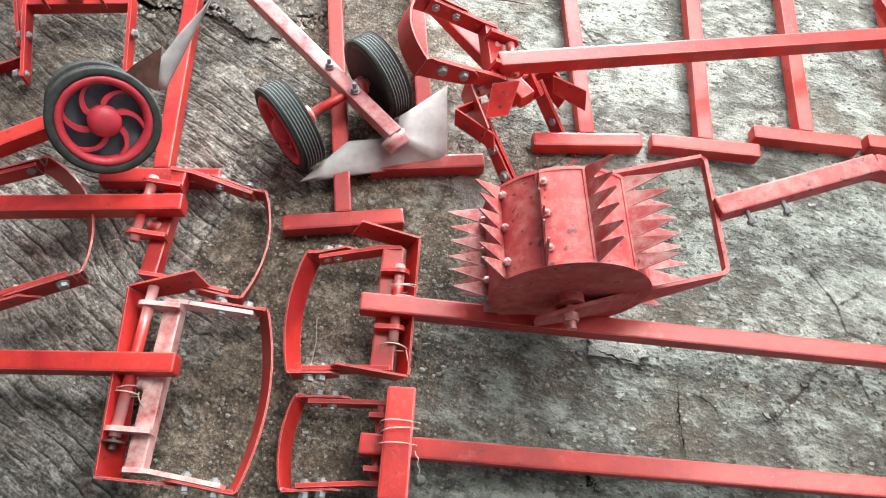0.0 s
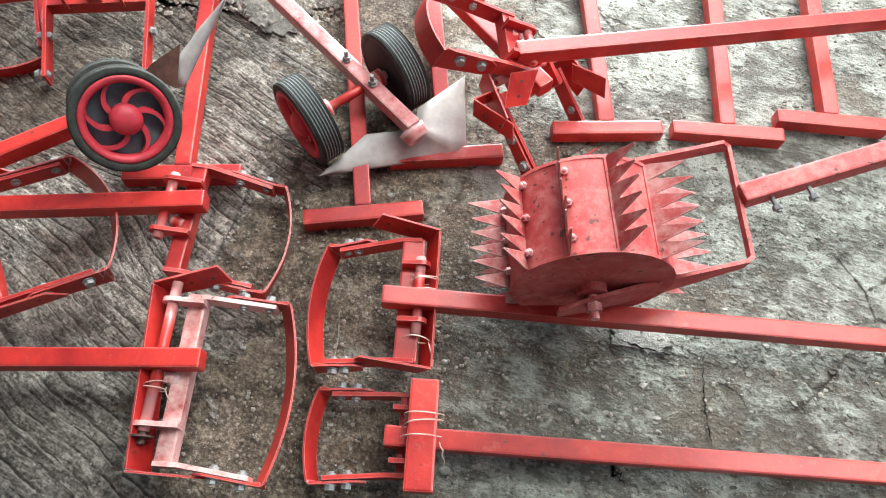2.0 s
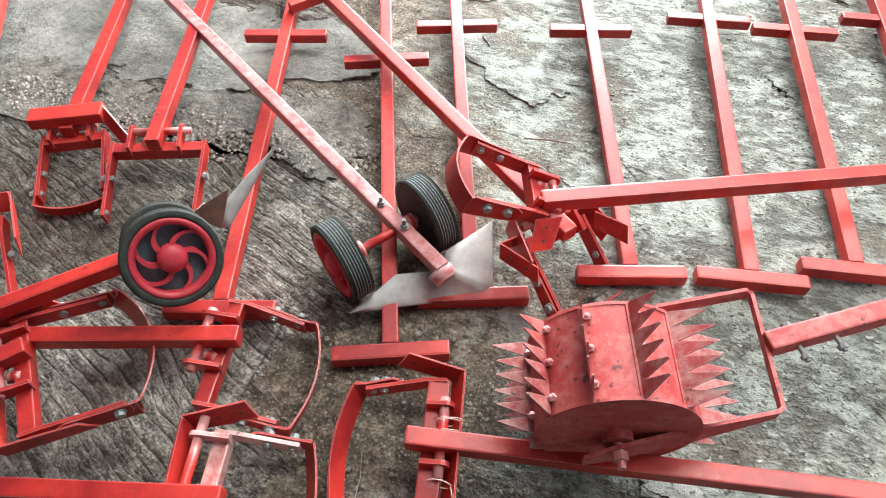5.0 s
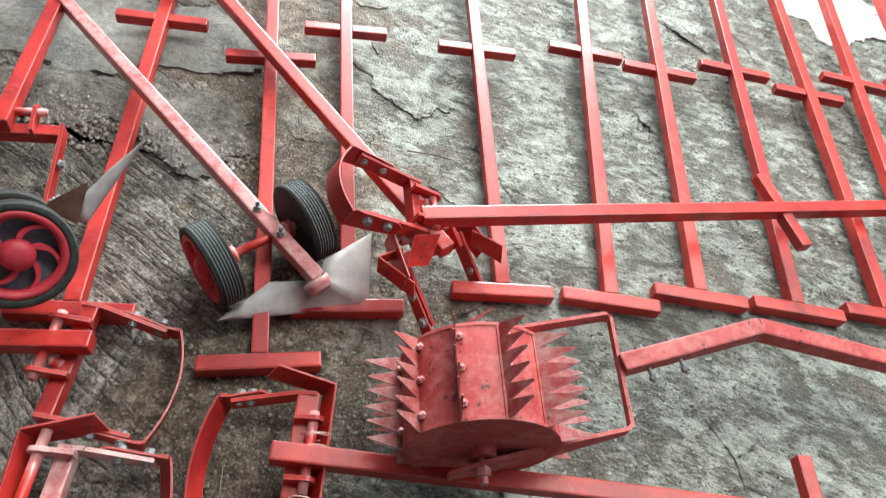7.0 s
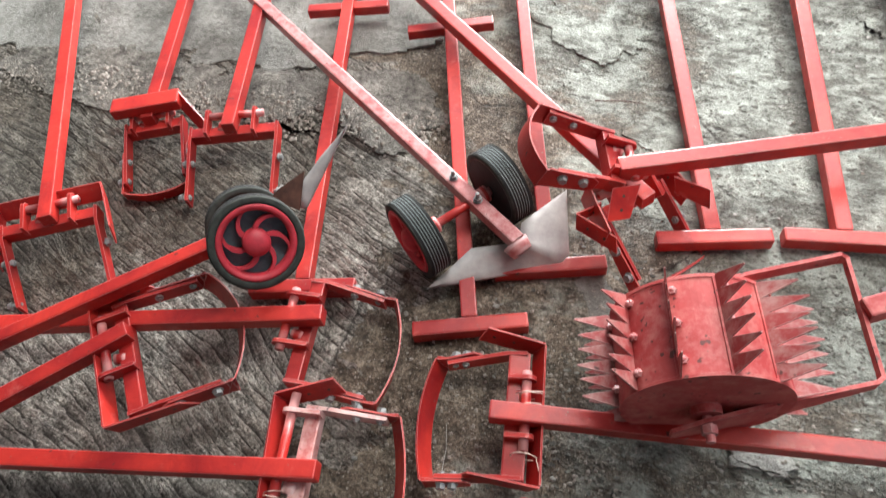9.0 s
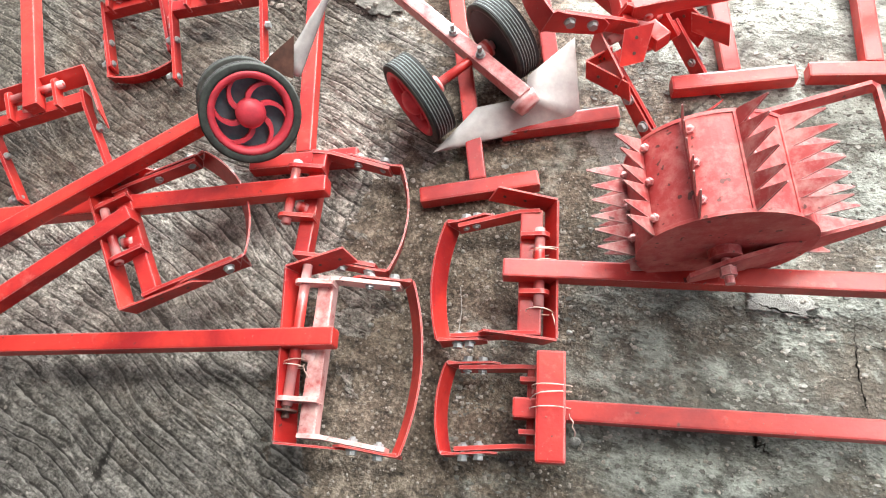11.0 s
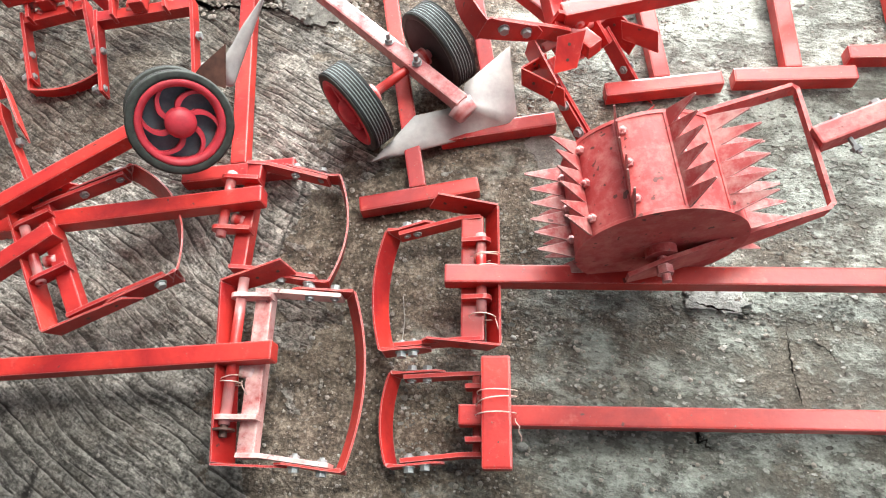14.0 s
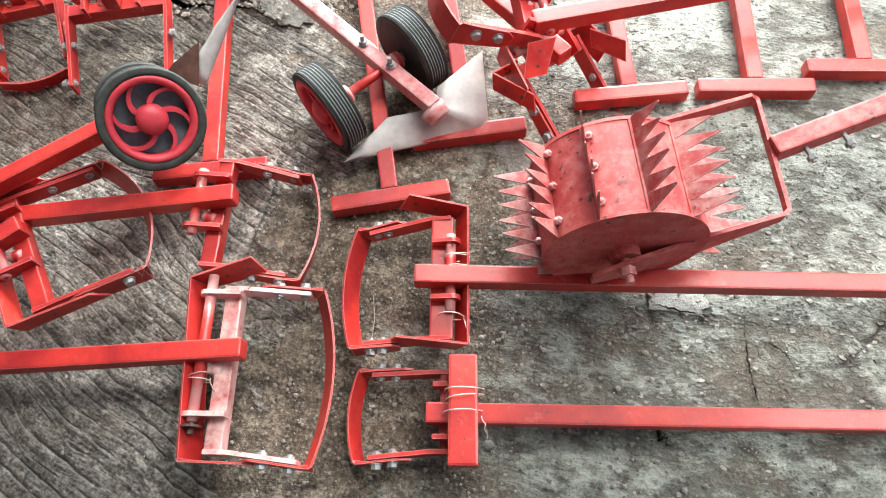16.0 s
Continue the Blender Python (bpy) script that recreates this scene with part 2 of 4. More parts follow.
    stain = ramp(nt, calc(nt, "ADD", calc(nt, "MULTIPLY", soft, 0.45), calc(nt, "MULTIPLY", big, 0.55)), [(0.425, grey(0.45)), (0.475, grey(0))])
    base = mix(nt, stain, base, soil)
    base = mix(nt, calc(nt, "SUBTRACT", 1.0, calc(nt, "ADD", calc(nt, "MULTIPLY", where, 0.40), calc(nt, "MULTIPLY", right, 0.45))), base, ramp(nt, speck, [(0.38, grey(0.45)), (0.46, grey(0.84)), (0.52, grey(1.05)), (0.62, grey(1.42))]), "MULTIPLY")
    # long cracks
    vor = nt.nodes.new("ShaderNodeTexVoronoi")
    vor.feature = "DISTANCE_TO_EDGE"
    vor.inputs["Scale"].default_value = 2.3
    nt.links.new(noise_warp(nt, noise_warp(nt, p)), vor.inputs["Vector"])
    gap = ramp(nt, calc(nt, "ADD", vor.outputs["Distance"], calc(nt, "MULTIPLY", fine, 0.06)), [(0.030, grey(0)), (0.040, grey(1))])
    gap = calc(nt, "MAXIMUM", gap, ramp(nt, noise_tex(nt, p, 2.1, 2, 0.5), [(0.54, grey(1)), (0.58, grey(0))]))
    base = mix(nt, gap, (0.030, 0.026, 0.021), base)
    nt.links.new(base, b.inputs["Base Color"])
    b.inputs["Roughness"].default_value = 0.78
    b.inputs["Specular IOR Level"].default_value = 0.35
    ridge = calc(nt, "MULTIPLY", calc(nt, "ADD", calc(nt, "MULTIPLY", calc(nt, "MULTIPLY", saw, drawn), 0.60), calc(nt, "MULTIPLY", hair, 0.14)), where)
    lay = calc(nt, "MULTIPLY", calc(nt, "ADD", calc(nt, "MULTIPLY", plaque, 0.35), calc(nt, "MULTIPLY", small, 0.65)), calc(nt, "MULTIPLY_ADD", right, 0.16, 0.16))
    h = calc(nt, "ADD", calc(nt, "ADD", ridge, lay), calc(nt, "ADD", calc(nt, "MULTIPLY", speck, calc(nt, "SUBTRACT", 0.40, calc(nt, "MULTIPLY", right, 0.16))), calc(nt, "ADD", calc(nt, "MULTIPLY", gap, 0.15), calc(nt, "MULTIPLY", calc(nt, "MULTIPLY", stone, 0.07), calc(nt, "SUBTRACT", 1.0, where)))))
    bump(nt, b, h, 1.0, 0.022)
    return m


def noise_warp(nt, p):
    """The place, bent by a slow noise, for brush marks that curve."""
    n = node(nt, "ShaderNodeTexNoise", Scale=1.3, Detail=2.0)
    nt.links.new(p, n.inputs["Vector"])
    a = nt.nodes.new("ShaderNodeVectorMath")
    a.operation = "SCALE"
    nt.links.new(n.outputs["Color"], a.inputs[0])
    a.inputs[3].default_value = 0.28
    s = nt.nodes.new("ShaderNodeVectorMath")
    nt.links.new(p, s.inputs[0])
    nt.links.new(a.outputs[0], s.inputs[1])
    return s.outputs[0]


def screed(name, lo, hi, coarse=7, relief=0.012):
    m, nt, b = mat(name)
    p = place(nt)
    n1, n2 = noise_tex(nt, p, coarse, 8, 0.7), noise_tex(nt, p, 60, 7, 0.78)
    v = calc(nt, "ADD", calc(nt, "MULTIPLY", n1, 0.6), calc(nt, "MULTIPLY", n2, 0.4))
    nt.links.new(ramp(nt, v, [(0.38, lo), (0.60, hi)]), b.inputs["Base Color"])
    b.inputs["Roughness"].default_value = 0.85
    bump(nt, b, v if coarse > 7 else n2, 0.9, relief)
    return m


def chip_skin():
    m, nt, b = mat("grey_chip_skin")
    geo = nt.nodes.new("ShaderNodeNewGeometry")
    own = ramp(nt, geo.outputs["Random Per Island"], [(0.0, (0.085, 0.083, 0.071)), (0.55, (0.165, 0.168, 0.148)), (0.92, (0.27, 0.28, 0.255)), (1.0, (0.38, 0.38, 0.35))])
    n = noise_tex(nt, place(nt), 140, 4, 0.65)
    nt.links.new(mix(nt, 1.0, own, ramp(nt, n, [(0.38, grey(0.6)), (0.62, grey(1.2))]), "MULTIPLY"), b.inputs["Base Color"])
    b.inputs["Roughness"].default_value = 0.8
    bump(nt, b, n, 0.6, 0.003)
    return m


CONCRETE = concrete()
SCREED = screed("grey_screed", (0.085, 0.084, 0.073), (0.30, 0.305, 0.280))
LIME = screed("white_lime_wash", (0.50, 0.50, 0.47), (0.82, 0.82, 0.79))
RUBBLE = screed("crumbled_screed", (0.022, 0.019, 0.015), (0.25, 0.24, 0.21), 24, 0.03)
CHALK = screed("chalky_plaster", (0.22, 0.225, 0.205), (0.50, 0.51, 0.475))
CRACK_SHADE = screed("dark_crack_shade", (0.018, 0.015, 0.012), (0.07, 0.060, 0.048))
PEBBLE = screed("pebble_stone", (0.13, 0.118, 0.097), (0.44, 0.41, 0.36))
CHIP = chip_skin()
# kept dark so that the unseen walls throw little light back
WALL = screed("unseen_dark_wall", (0.10, 0.095, 0.088), (0.19, 0.185, 0.175))


# ---- mesh helpers ----
def mesh_of(name, bm, material, smooth=False):
    bmesh.ops.recalc_face_normals(bm, faces=bm.faces)
    me = bpy.data.meshes.new(name)
    bm.to_mesh(me)
    bm.free()
    for p in me.polygons:
        p.use_smooth = smooth
    me.materials.append(material)
    return me


def thing(name, base, label, category, group="", kind=""):
    ob = new(name)
    ob.empty_display_size = 0.05
    ob.location = base
    return tagged(ob, label, category, group, kind)


def base_of(ob):
    while ob.parent:
        ob = ob.parent
    return Vector(ob.location)


def part(name, bm, material, parent, label="", smooth=False):
    """One mesh, given in world places, under a thing or under one of its parts."""
    bmesh.ops.translate(bm, vec=-base_of(parent), verts=bm.verts)
    ob = new(name, mesh_of(name, bm, material, smooth))
    ob.parent = parent
    return tagged(ob, label)


def frame_of(ahead, up=(0, 0, 1)):
    """Turn whose x axis is ahead and whose z axis leans to up."""
    x = Vector(ahead).normalized()
    y = Vector(up).cross(x).normalized()
    return Matrix((x, y, x.cross(y))).transposed()


def box(bm, m, sx, sy, sz, bevel=0.0, seg=2):
    """A box of that size round the origin of m, with rounded edges."""
    made = bmesh.ops.create_cube(bm, size=1.0, matrix=m @ Matrix.Diagonal((sx, sy, sz, 1)))["verts"]
    if bevel:
        edges = list({e for v in made for e in v.link_edges})
        bmesh.ops.bevel(bm, geom=edges, offset=bevel, segments=seg, affect="EDGES", profile=0.6)


def tube(bm, a, b, w=0.030, h=0.030, bevel=0.0035, up=(0, 0, 1)):
    a, b = Vector(a), Vector(b)
    m = Matrix.Translation((a + b) / 2) @ frame_of(b - a, up).to_4x4()
    box(bm, m, (b - a).length, w, h, bevel)


def rod(bm, a, b, r, n=14, r2=None):
    a, b = Vector(a), Vector(b)
    m = Matrix.Translation((a + b) / 2) @ (b - a).to_track_quat("Z", "Y").to_matrix().to_4x4()
    bmesh.ops.create_cone(bm, cap_ends=True, segments=n, radius1=r, radius2=r if r2 is None else r2, depth=(b - a).length, matrix=m)


def ribbon(bm, pts, wide, thick):
    """A flat bar on edge: runs through pts, as wide as the vector wide (one, or one for each point)."""
    pts = [Vector(p) for p in pts]
    wides = [Vector(w) for w in wide] if isinstance(wide, list) else [Vector(wide)] * len(pts)
    rings = []
    for i, p in enumerate(pts):
        before = (pts[i] - pts[i - 1]).normalized() if i else (pts[1] - pts[0]).normalized()
        after = (pts[i + 1] - pts[i]).normalized() if i + 1 < len(pts) else before
        t = (before + after).normalized()
        w = wides[i]
        n = t.cross(w).normalized() * thick / 2 / max(0.5, t.dot(after))
        rings.append([bm.verts.new(p + s * w / 2 + k * n) for s, k in ((-1, -1), (1, -1), (1, 1), (-1, 1))])
    for r0, r1 in zip(rings, rings[1:]):
        for k in range(4):
            bm.faces.new((r0[k], r0[(k + 1) % 4], r1[(k + 1) % 4], r1[k]))
    bm.faces.new(rings[0][::-1])
    bm.faces.new(rings[-1])


def bolt(bm, p, axis, r=0.0085, long=0.026):
    """A hexagon head with a washer at p, its shank and nut along -axis."""
    p, axis = Vector(p), Vector(axis).normalized()
    rod(bm, p, p + axis * 0.0018, r * 1.25, 14)
    rod(bm, p + axis * 0.0018, p + axis * 0.0085, r, 6)
    rod(bm, p - axis * long, p, r * 0.52, 8)
    if long > 0.025:
        rod(bm, p - axis * (long - 0.004), p - axis * (long - 0.011), r, 6)


def wire_tie(name, parent, centre, ahead, rx, ry, turns=2, tail=0.03, seed=1, pitch=0.006):
    """Thin wire wound loosely round a bar: loops across ahead, with a loose tail."""
    rnd = random.Random(seed)
    x = Vector(ahead).normalized()
    y = Vector((0, 0, 1)).cross(x).normalized()
    z = x.cross(y)
    c = Vector(centre)
    pts = []
    for i in range(turns * 16 + 1):
        a = i / 16 * math.tau
        k = 1 + 0.08 * math.sin(3.1 * a + seed)
        pts.append(c + x * (pitch * i / 16 + 0.004 * math.sin(a * 0.5 + seed)) + y * rx * k * math.cos(a) + z * ry * k * math.sin(a))
    last = pts[-1]
    for i in range(1, 6):
        pts.append(last + x * (tail * i / 5) + y * (0.01 * i / 5 + rnd.uniform(-0.002, 0.002)) + z * (0.008 * math.sin(i * 0.9)))
    bm = bmesh.new()
    ring = []
    for i, p in enumerate(pts):
        t = (pts[min(i + 1, len(pts) - 1)] - pts[max(i - 1, 0)]).normalized()
        u = t.orthogonal().normalized()
        v = t.cross(u)
        ring.append([bm.verts.new(p + 0.0009 * (u * math.cos(k * math.tau / 5) + v * math.sin(k * math.tau / 5))) for k in range(5)])
    for r0, r1 in zip(ring, ring[1:]):
        # nearest corners are joined, so that the wire does not twist
        k0 = min(range(5), key=lambda k: (r1[k].co - r0[0].co).length)
        for k in range(5):
            bm.faces.new((r0[k], r0[(k + 1) % 5], r1[(k + 1 + k0) % 5], r1[(k + k0) % 5]))
    part(name, bm, WIRE, parent, "pale binding wire", True)


# ---- the floor and the unseen shed round it ----
def floor():
    xs = np.unique(np.concatenate([np.linspace(-1.9, 2.6, 376), np.geomspace(2.6, 300, 18), -np.geomspace(1.9, 300, 18)]))
    ys = np.unique(np.concatenate([np.linspace(0.0, 4.2, 351), np.geomspace(4.2, 300, 18), 0.15 - np.geomspace(0.15, 300, 18)]))
    def height(x, y):
        n = noise.fractal(Vector((x * 2.2, y * 2.2, 3.1)), 0.9, 2.1, 5) * 0.0035
        n += noise.noise(Vector((x * 28, y * 28, 0.7))) * 0.0014
        # old brush ridges, bent, on the left-hand side
        c, s = math.cos(-0.42), math.sin(-0.42)
        bend = 0.10 * noise.noise(Vector((x * 1.7, y * 1.7, 9)))
        ridge = noise.noise(Vector(((c * x + s * y) * 11, (c * y - s * x + bend) * 62, 2)))
        n += 0.0022 * ridge * min(1, max(0, 0.55 - 0.8 * x + 0.7 * noise.noise(Vector((x * 2, y * 2, 5)))))
        return n - 0.005
    nx, ny = len(xs), len(ys)
    verts = [(x, y, height(x, y) if -2 < x < 3 and -0.2 < y < 4.5 else -0.004) for y in ys for x in xs]
    faces = [(j * nx + i, j * nx + i + 1, (j + 1) * nx + i + 1, (j + 1) * nx + i) for j in range(ny - 1) for i in range(nx - 1)]
    me = bpy.data.meshes.new("ground")
    me.from_pydata(verts, [], faces)
    me.polygons.foreach_set("use_smooth", [True] * len(me.polygons))
    me.materials.append(CONCRETE)
    return tagged(new("ground", me), "worn brown and grey concrete floor with stains", "floor", kind="structure")


floor()


def flake(name, x, y, rx, ry, turn, material, label, seed, thick=0.004, jag=0.35, lip=215):
    """A thin patch of topping with a broken edge: it stands proud on the lip's side and runs out into the floor on the other."""
    bm = bmesh.new()
    n, c, s = 220, math.cos(radians(turn)), math.sin(radians(turn))
    lx, ly = math.cos(radians(lip)), math.sin(radians(lip))
    size = max(rx, ry)

    def spot(a, q):
        u, v = math.cos(a), math.sin(a)
        k = 1 + jag * noise.noise(Vector((u * 1.6 + seed * 7, v * 1.6, 0))) + 0.13 * noise.noise(Vector((u * 4 + seed, v * 4, 5))) + 0.08 * noise.noise(Vector((u * 13 + seed, v * 13, 7))) + 0.05 * noise.noise(Vector((u * 35 + seed, v * 35, 3)))
        px, py = rx * k * u * q, ry * k * v * q
        dx, dy = c * px - s * py, s * px + c * py
        high = (dx * lx + dy * ly) / size
        z = thick * (1 - q * 0.2 * (1 - high)) - 0.0085 * max(0, -high - 0.1) + 0.0012 * noise.noise(Vector(((x + dx) * 25, (y + dy) * 25, 1)))
        return (x + dx, y + dy, z)

    rows = [[bm.verts.new(spot(i / n * math.tau, q)) for i in range(n)] for q in (1.0, 0.97, 0.85, 0.6, 0.3)]
    low = [bm.verts.new((v.co.x, v.co.y, -0.014)) for v in rows[0]]
    mid = bm.verts.new((x, y, thick))
    for r0, r1 in zip([low] + rows, rows):
        for i in range(n):
            bm.faces.new((r0[i], r0[(i + 1) % n], r1[(i + 1) % n], r1[i]))
    for i in range(n):
        bm.faces.new((rows[-1][i], rows[-1][(i + 1) % n], mid))
    return tagged(new(name, mesh_of(name, bm, material)), label, "floor patch", kind="structure")


def crack(points, wide, seed):
    """A ragged dark strip on the floor's skin, painted for the shade inside a crack."""
    bm = bmesh.new()
    left, right = [], []
    steps_n = 40
    for i in range(steps_n + 1):
        q = i / steps_n * (len(points) - 1)
        k = min(int(q), len(points) - 2)
        p, d = Vector(points[k]).lerp(Vector(points[k + 1]), q - k), (Vector(points[k + 1]) - Vector(points[k])).normalized()
        side = Vector((-d.y, d.x))
        p += side * min(0.012, 2.2 * wide) * noise.noise(Vector((q * 4, seed, 0)))
        w = wide * math.sin(math.pi * (0.04 + 0.92 * i / steps_n)) * (0.55 + 0.9 * abs(noise.noise(Vector((q * 7, seed, 3)))))
        a = w * (0.6 + noise.noise(Vector((q * 19, seed, 6))))
        left.append(bm.verts.new((p.x + side.x * a, p.y + side.y * a, -0.0005)))
        right.append(bm.verts.new((p.x - side.x * w, p.y - side.y * w, -0.0005)))
    for i in range(steps_n):
        bm.faces.new((left[i], right[i], right[i + 1], left[i + 1]))
    bmesh.ops.solidify(bm, geom=bm.faces[:], thickness=0.008)
    bmesh.ops.recalc_face_normals(bm, faces=bm.faces[:])
    return tagged(new("floor_crack", mesh_of("floor_crack", bm, CRACK_SHADE)), "dark strip for the shade in a crack of the concrete floor", "crack", kind="structure")


def shed():
    """Plain unseen roof and walls, added round the camera to hold back and shape the daylight."""
    for name, a, b in (("ceiling", (-4.5, -3.0, 3.3), (2.2, 1.65, 3.4)), ("wall_south", (-4.5, -3.15, -0.1), (3.0, -3.0, 3.3)), ("wall_west", (-4.65, -3.15, -0.1), (-4.5, 6.0, 3.3)),
                       ("wall_north_1", (-4.65, 6.0, -0.1), (-1.0, 6.15, 3.3)), ("wall_north_2", (1.7, 6.0, -0.1), (6.5, 6.15, 3.3)), ("wall_north_3", (-1.0, 6.0, 2.9), (1.7, 6.15, 3.3))):
        bm = bmesh.new()
        a, b = Vector(a), Vector(b)
        box(bm, Matrix.Translation((a + b) / 2), *(b - a), 0.01, 1)
        tagged(new(name, mesh_of(name, bm, WALL)), "unseen dark grey light-blocking " + ("roof" if name == "ceiling" else "wall"), "ceiling" if name == "ceiling" else "wall", kind="structure")


shed()


# ---- stirrup hoes ----
def plate(bm, corners, thick):
    """A flat sheet with those corners, in order round it."""
    pts = [Vector(c) for c in corners]
    n = (pts[1] - pts[0]).cross(pts[-1] - pts[0]).normalized()
    pts = [p - n * n.dot(p - pts[0]) for p in pts]
    n *= thick / 2
    top, low = [bm.verts.new(p + n) for p in pts], [bm.verts.new(p - n) for p in pts]
    bm.faces.new(top)
    bm.faces.new(low[::-1])
    k = len(pts)
    for i in range(k):
        bm.faces.new((top[i], low[i], low[(i + 1) % k], top[(i + 1) % k]))


def lug_plate(bm, at, x0, x1, y, z0, z1, thick):
    """A hinge lug across the yoke: square in front, rounded over the pin."""
    r = (z1 - z0) / 2
    ring = [(x1, z0), (x1, z1)] + [(x0 + r - r * math.sin(math.pi * i / 8), (z0 + z1) / 2 + r * math.cos(math.pi * i / 8)) for i in range(9)]
    plate(bm, [at(x, y, z) for x, z in ring], thick)


def hoe_head(root, pin, ahead, up, yoke, ends, deep, bow, lugs=(-0.05, 0.05), rod_ends=(-0.08, 0.08), slope=-0.15, tall=0.038, lean=0.45, stop=None, flip=1, skin=None, blade=True, bar=None, yoke_at=0.033, yoke_wide=0.027, washer=False, back=-0.022, back_tall=0.040, strap=0.074, tilt=0.008, skew=0.0):
    """The swinging head. pin: middle of the hinge pin; yoke: its two ends to the sides; ends: where the blade's corners lie;
    stop: for each ear of the stop bracket its spread and rise; bar: the ends of a channel lying on top."""
    f = Vector(ahead).normalized()
    s = Vector(up).cross(f).normalized()
    u = f.cross(s)
    o = Vector(pin)

    def at(x, y, z=0.0):
        return o + f * x + s * y + u * (z * flip + slope * max(0.0, x))

    skin = skin or RED
    y0, y1 = yoke
    bm = bmesh.new()
    tube(bm, at(yoke_at, y0, -0.018), at(yoke_at, y1, -0.018), yoke_wide, 0.027, 0.003, u)
    body = part("yoke", bm, skin, root)
    for y in lugs:
        bm = bmesh.new()
        lug_plate(bm, at, -0.016, yoke_at + 0.016, y, -0.012, 0.014, 0.007)
        part("lug", bm, skin, body)
    bm = bmesh.new()
    rod(bm, at(0, rod_ends[0]), at(0, rod_ends[1]), 0.0082, 16)
    part("hinge_pin", bm, RED, body, "", True)
    if washer:
        bm = bmesh.new()
        rod(bm, at(0, rod_ends[0]), at(0, rod_ends[0] - 0.018), 0.0058, 12)
        rod(bm, at(0, rod_ends[0] - 0.006), at(0, rod_ends[0] - 0.009), 0.0165, 18)
        part("pin_end", bm, BLACK, body, "bare metal pin end with a wide washer")
    # weld stub between handle and yoke
    bm = bmesh.new()
    rod(bm, at(0.010, (lugs[0] + lugs[1]) / 2 - 0.022, -0.010), at(yoke_at - 0.004, (lugs[0] + lugs[1]) / 2 - 0.026, -0.012), 0.010, 12)
    part("stub", bm, skin, body, "", True)
    for sg, y, e in ((-1, y0, ends[0]), (1, y1, ends[1])):
        bm = bmesh.new()
        y -= sg * 0.003
        ribbon(bm, [at(yoke_at - 0.013, y, -0.017), at(yoke_at + 0.02, y, -0.017), at(deep - 0.022, e - sg * 0.007, -0.017)], u * 0.030, 0.0065)
        arm = part("arm", bm, skin, body)
        for x in (strap + 0.028, deep - 0.034):
            q = (x - yoke_at) / (deep - yoke_at)
            bm = bmesh.new()
            c = at(x, y + (e - y) * q + sg * 0.0045, -0.014)
            bolt(bm, c, s * sg, 0.0078, 0.013)
            rod(bm, c - s * sg * 0.0085, c - s * sg * 0.0155, 0.0076, 6)
            rod(bm, c - s * sg * 0.0155, c - s * sg * 0.0185, 0.0040, 10)
            part("bolt", bm, ZINC, arm, "zinc-plated hexagon bolt")
    if blade:
        bm = bmesh.new()
        w = (u + f * lean).normalized() * tall
        pts, wides = [], []
        n = 18
        for i in range(n + 1):
            k = -1 + 2 * i / n
            y = ends[0] + (ends[1] - ends[0]) * (k + 1) / 2
            pts.append(at(deep + bow * (1 - k * k), y, -0.002) - w / 2)
            wides.append(w)
        for sg, y, e, where in ((-1, y0, ends[0], 0), (1, y1, ends[1], len(pts))):
            q = (strap - yoke_at) / (deep - yoke_at)
            ys = y + (e - y) * q + sg * 0.003
            side = [(at(strap, ys, -0.018), u * tall * 0.42), (at(strap + 0.014, ys, -0.018), u * tall * 0.80), (at(deep - 0.020, e, -0.020), u * tall * 0.95), (at(deep - 0.004, e, -0.020), u * tall)]
            if sg > 0:
                side = side[::-1]
            if where:
                pts, wides = pts + [p for p, _ in side], wides + [v for _, v in side]
            else:
                pts, wides = [p for p, _ in side] + pts, [v for _, v in side] + wides
        ribbon(bm, pts, wides, 0.0032)
        part("blade", bm, RED, body)
    if stop:
        bm = bmesh.new()
        low, high = y0 - 0.008, y1 + 0.008
        heel = {low: back + skew * low, high: back + skew * high}
        plate(bm, [at(heel[low] + 0.012, low, -0.030), at(heel[high] + 0.012, high, -0.030), at(heel[high] - tilt, high, -0.030 + back_tall), at(heel[low] - tilt, low, -0.030 + back_tall)], 0.0035)
        bracket = part("stop_bracket", bm, RED, body)
        for (out, rise, far, foot), y, sg in ((stop[0], low, -1), (stop[1], high, 1)):
            corners = [at(heel[y] - tilt, y + sg * 0.003, -0.030 + back_tall), at(heel[y] + 0.012, y, -0.030), at(far + 0.020, y + sg * foot, -0.024 + rise * 0.4), at(far, y + sg * out, -0.030 + back_tall * 0.9 + rise)]
            bm = bmesh.new()
            plate(bm, corners, 0.0032)
            ear = part("stop_ear", bm, RED, bracket)
            n = (corners[1] - corners[0]).cross(corners[3] - corners[0]).normalized()
            for q in (0.45, 0.80):
                c = (corners[0].lerp(corners[3], q) + corners[1].lerp(corners[2], q)) / 2
                c -= n * n.dot(c - corners[0])
                bm = bmesh.new()
                rod(bm, c - n * 0.0022, c + n * 0.0022, 0.0030, 10)
                part("stop_hole", bm, BLACK, ear, "small dark bolt hole")
    if bar:
        bm = bmesh.new()
        tube(bm, at(bar[2], bar[0], bar[3]), at(bar[2], bar[1], bar[3]), 0.043, 0.028, 0.004, u)
        part("stop_bar", bm, RED, body, "broad red channel lying over the handle")
    return body


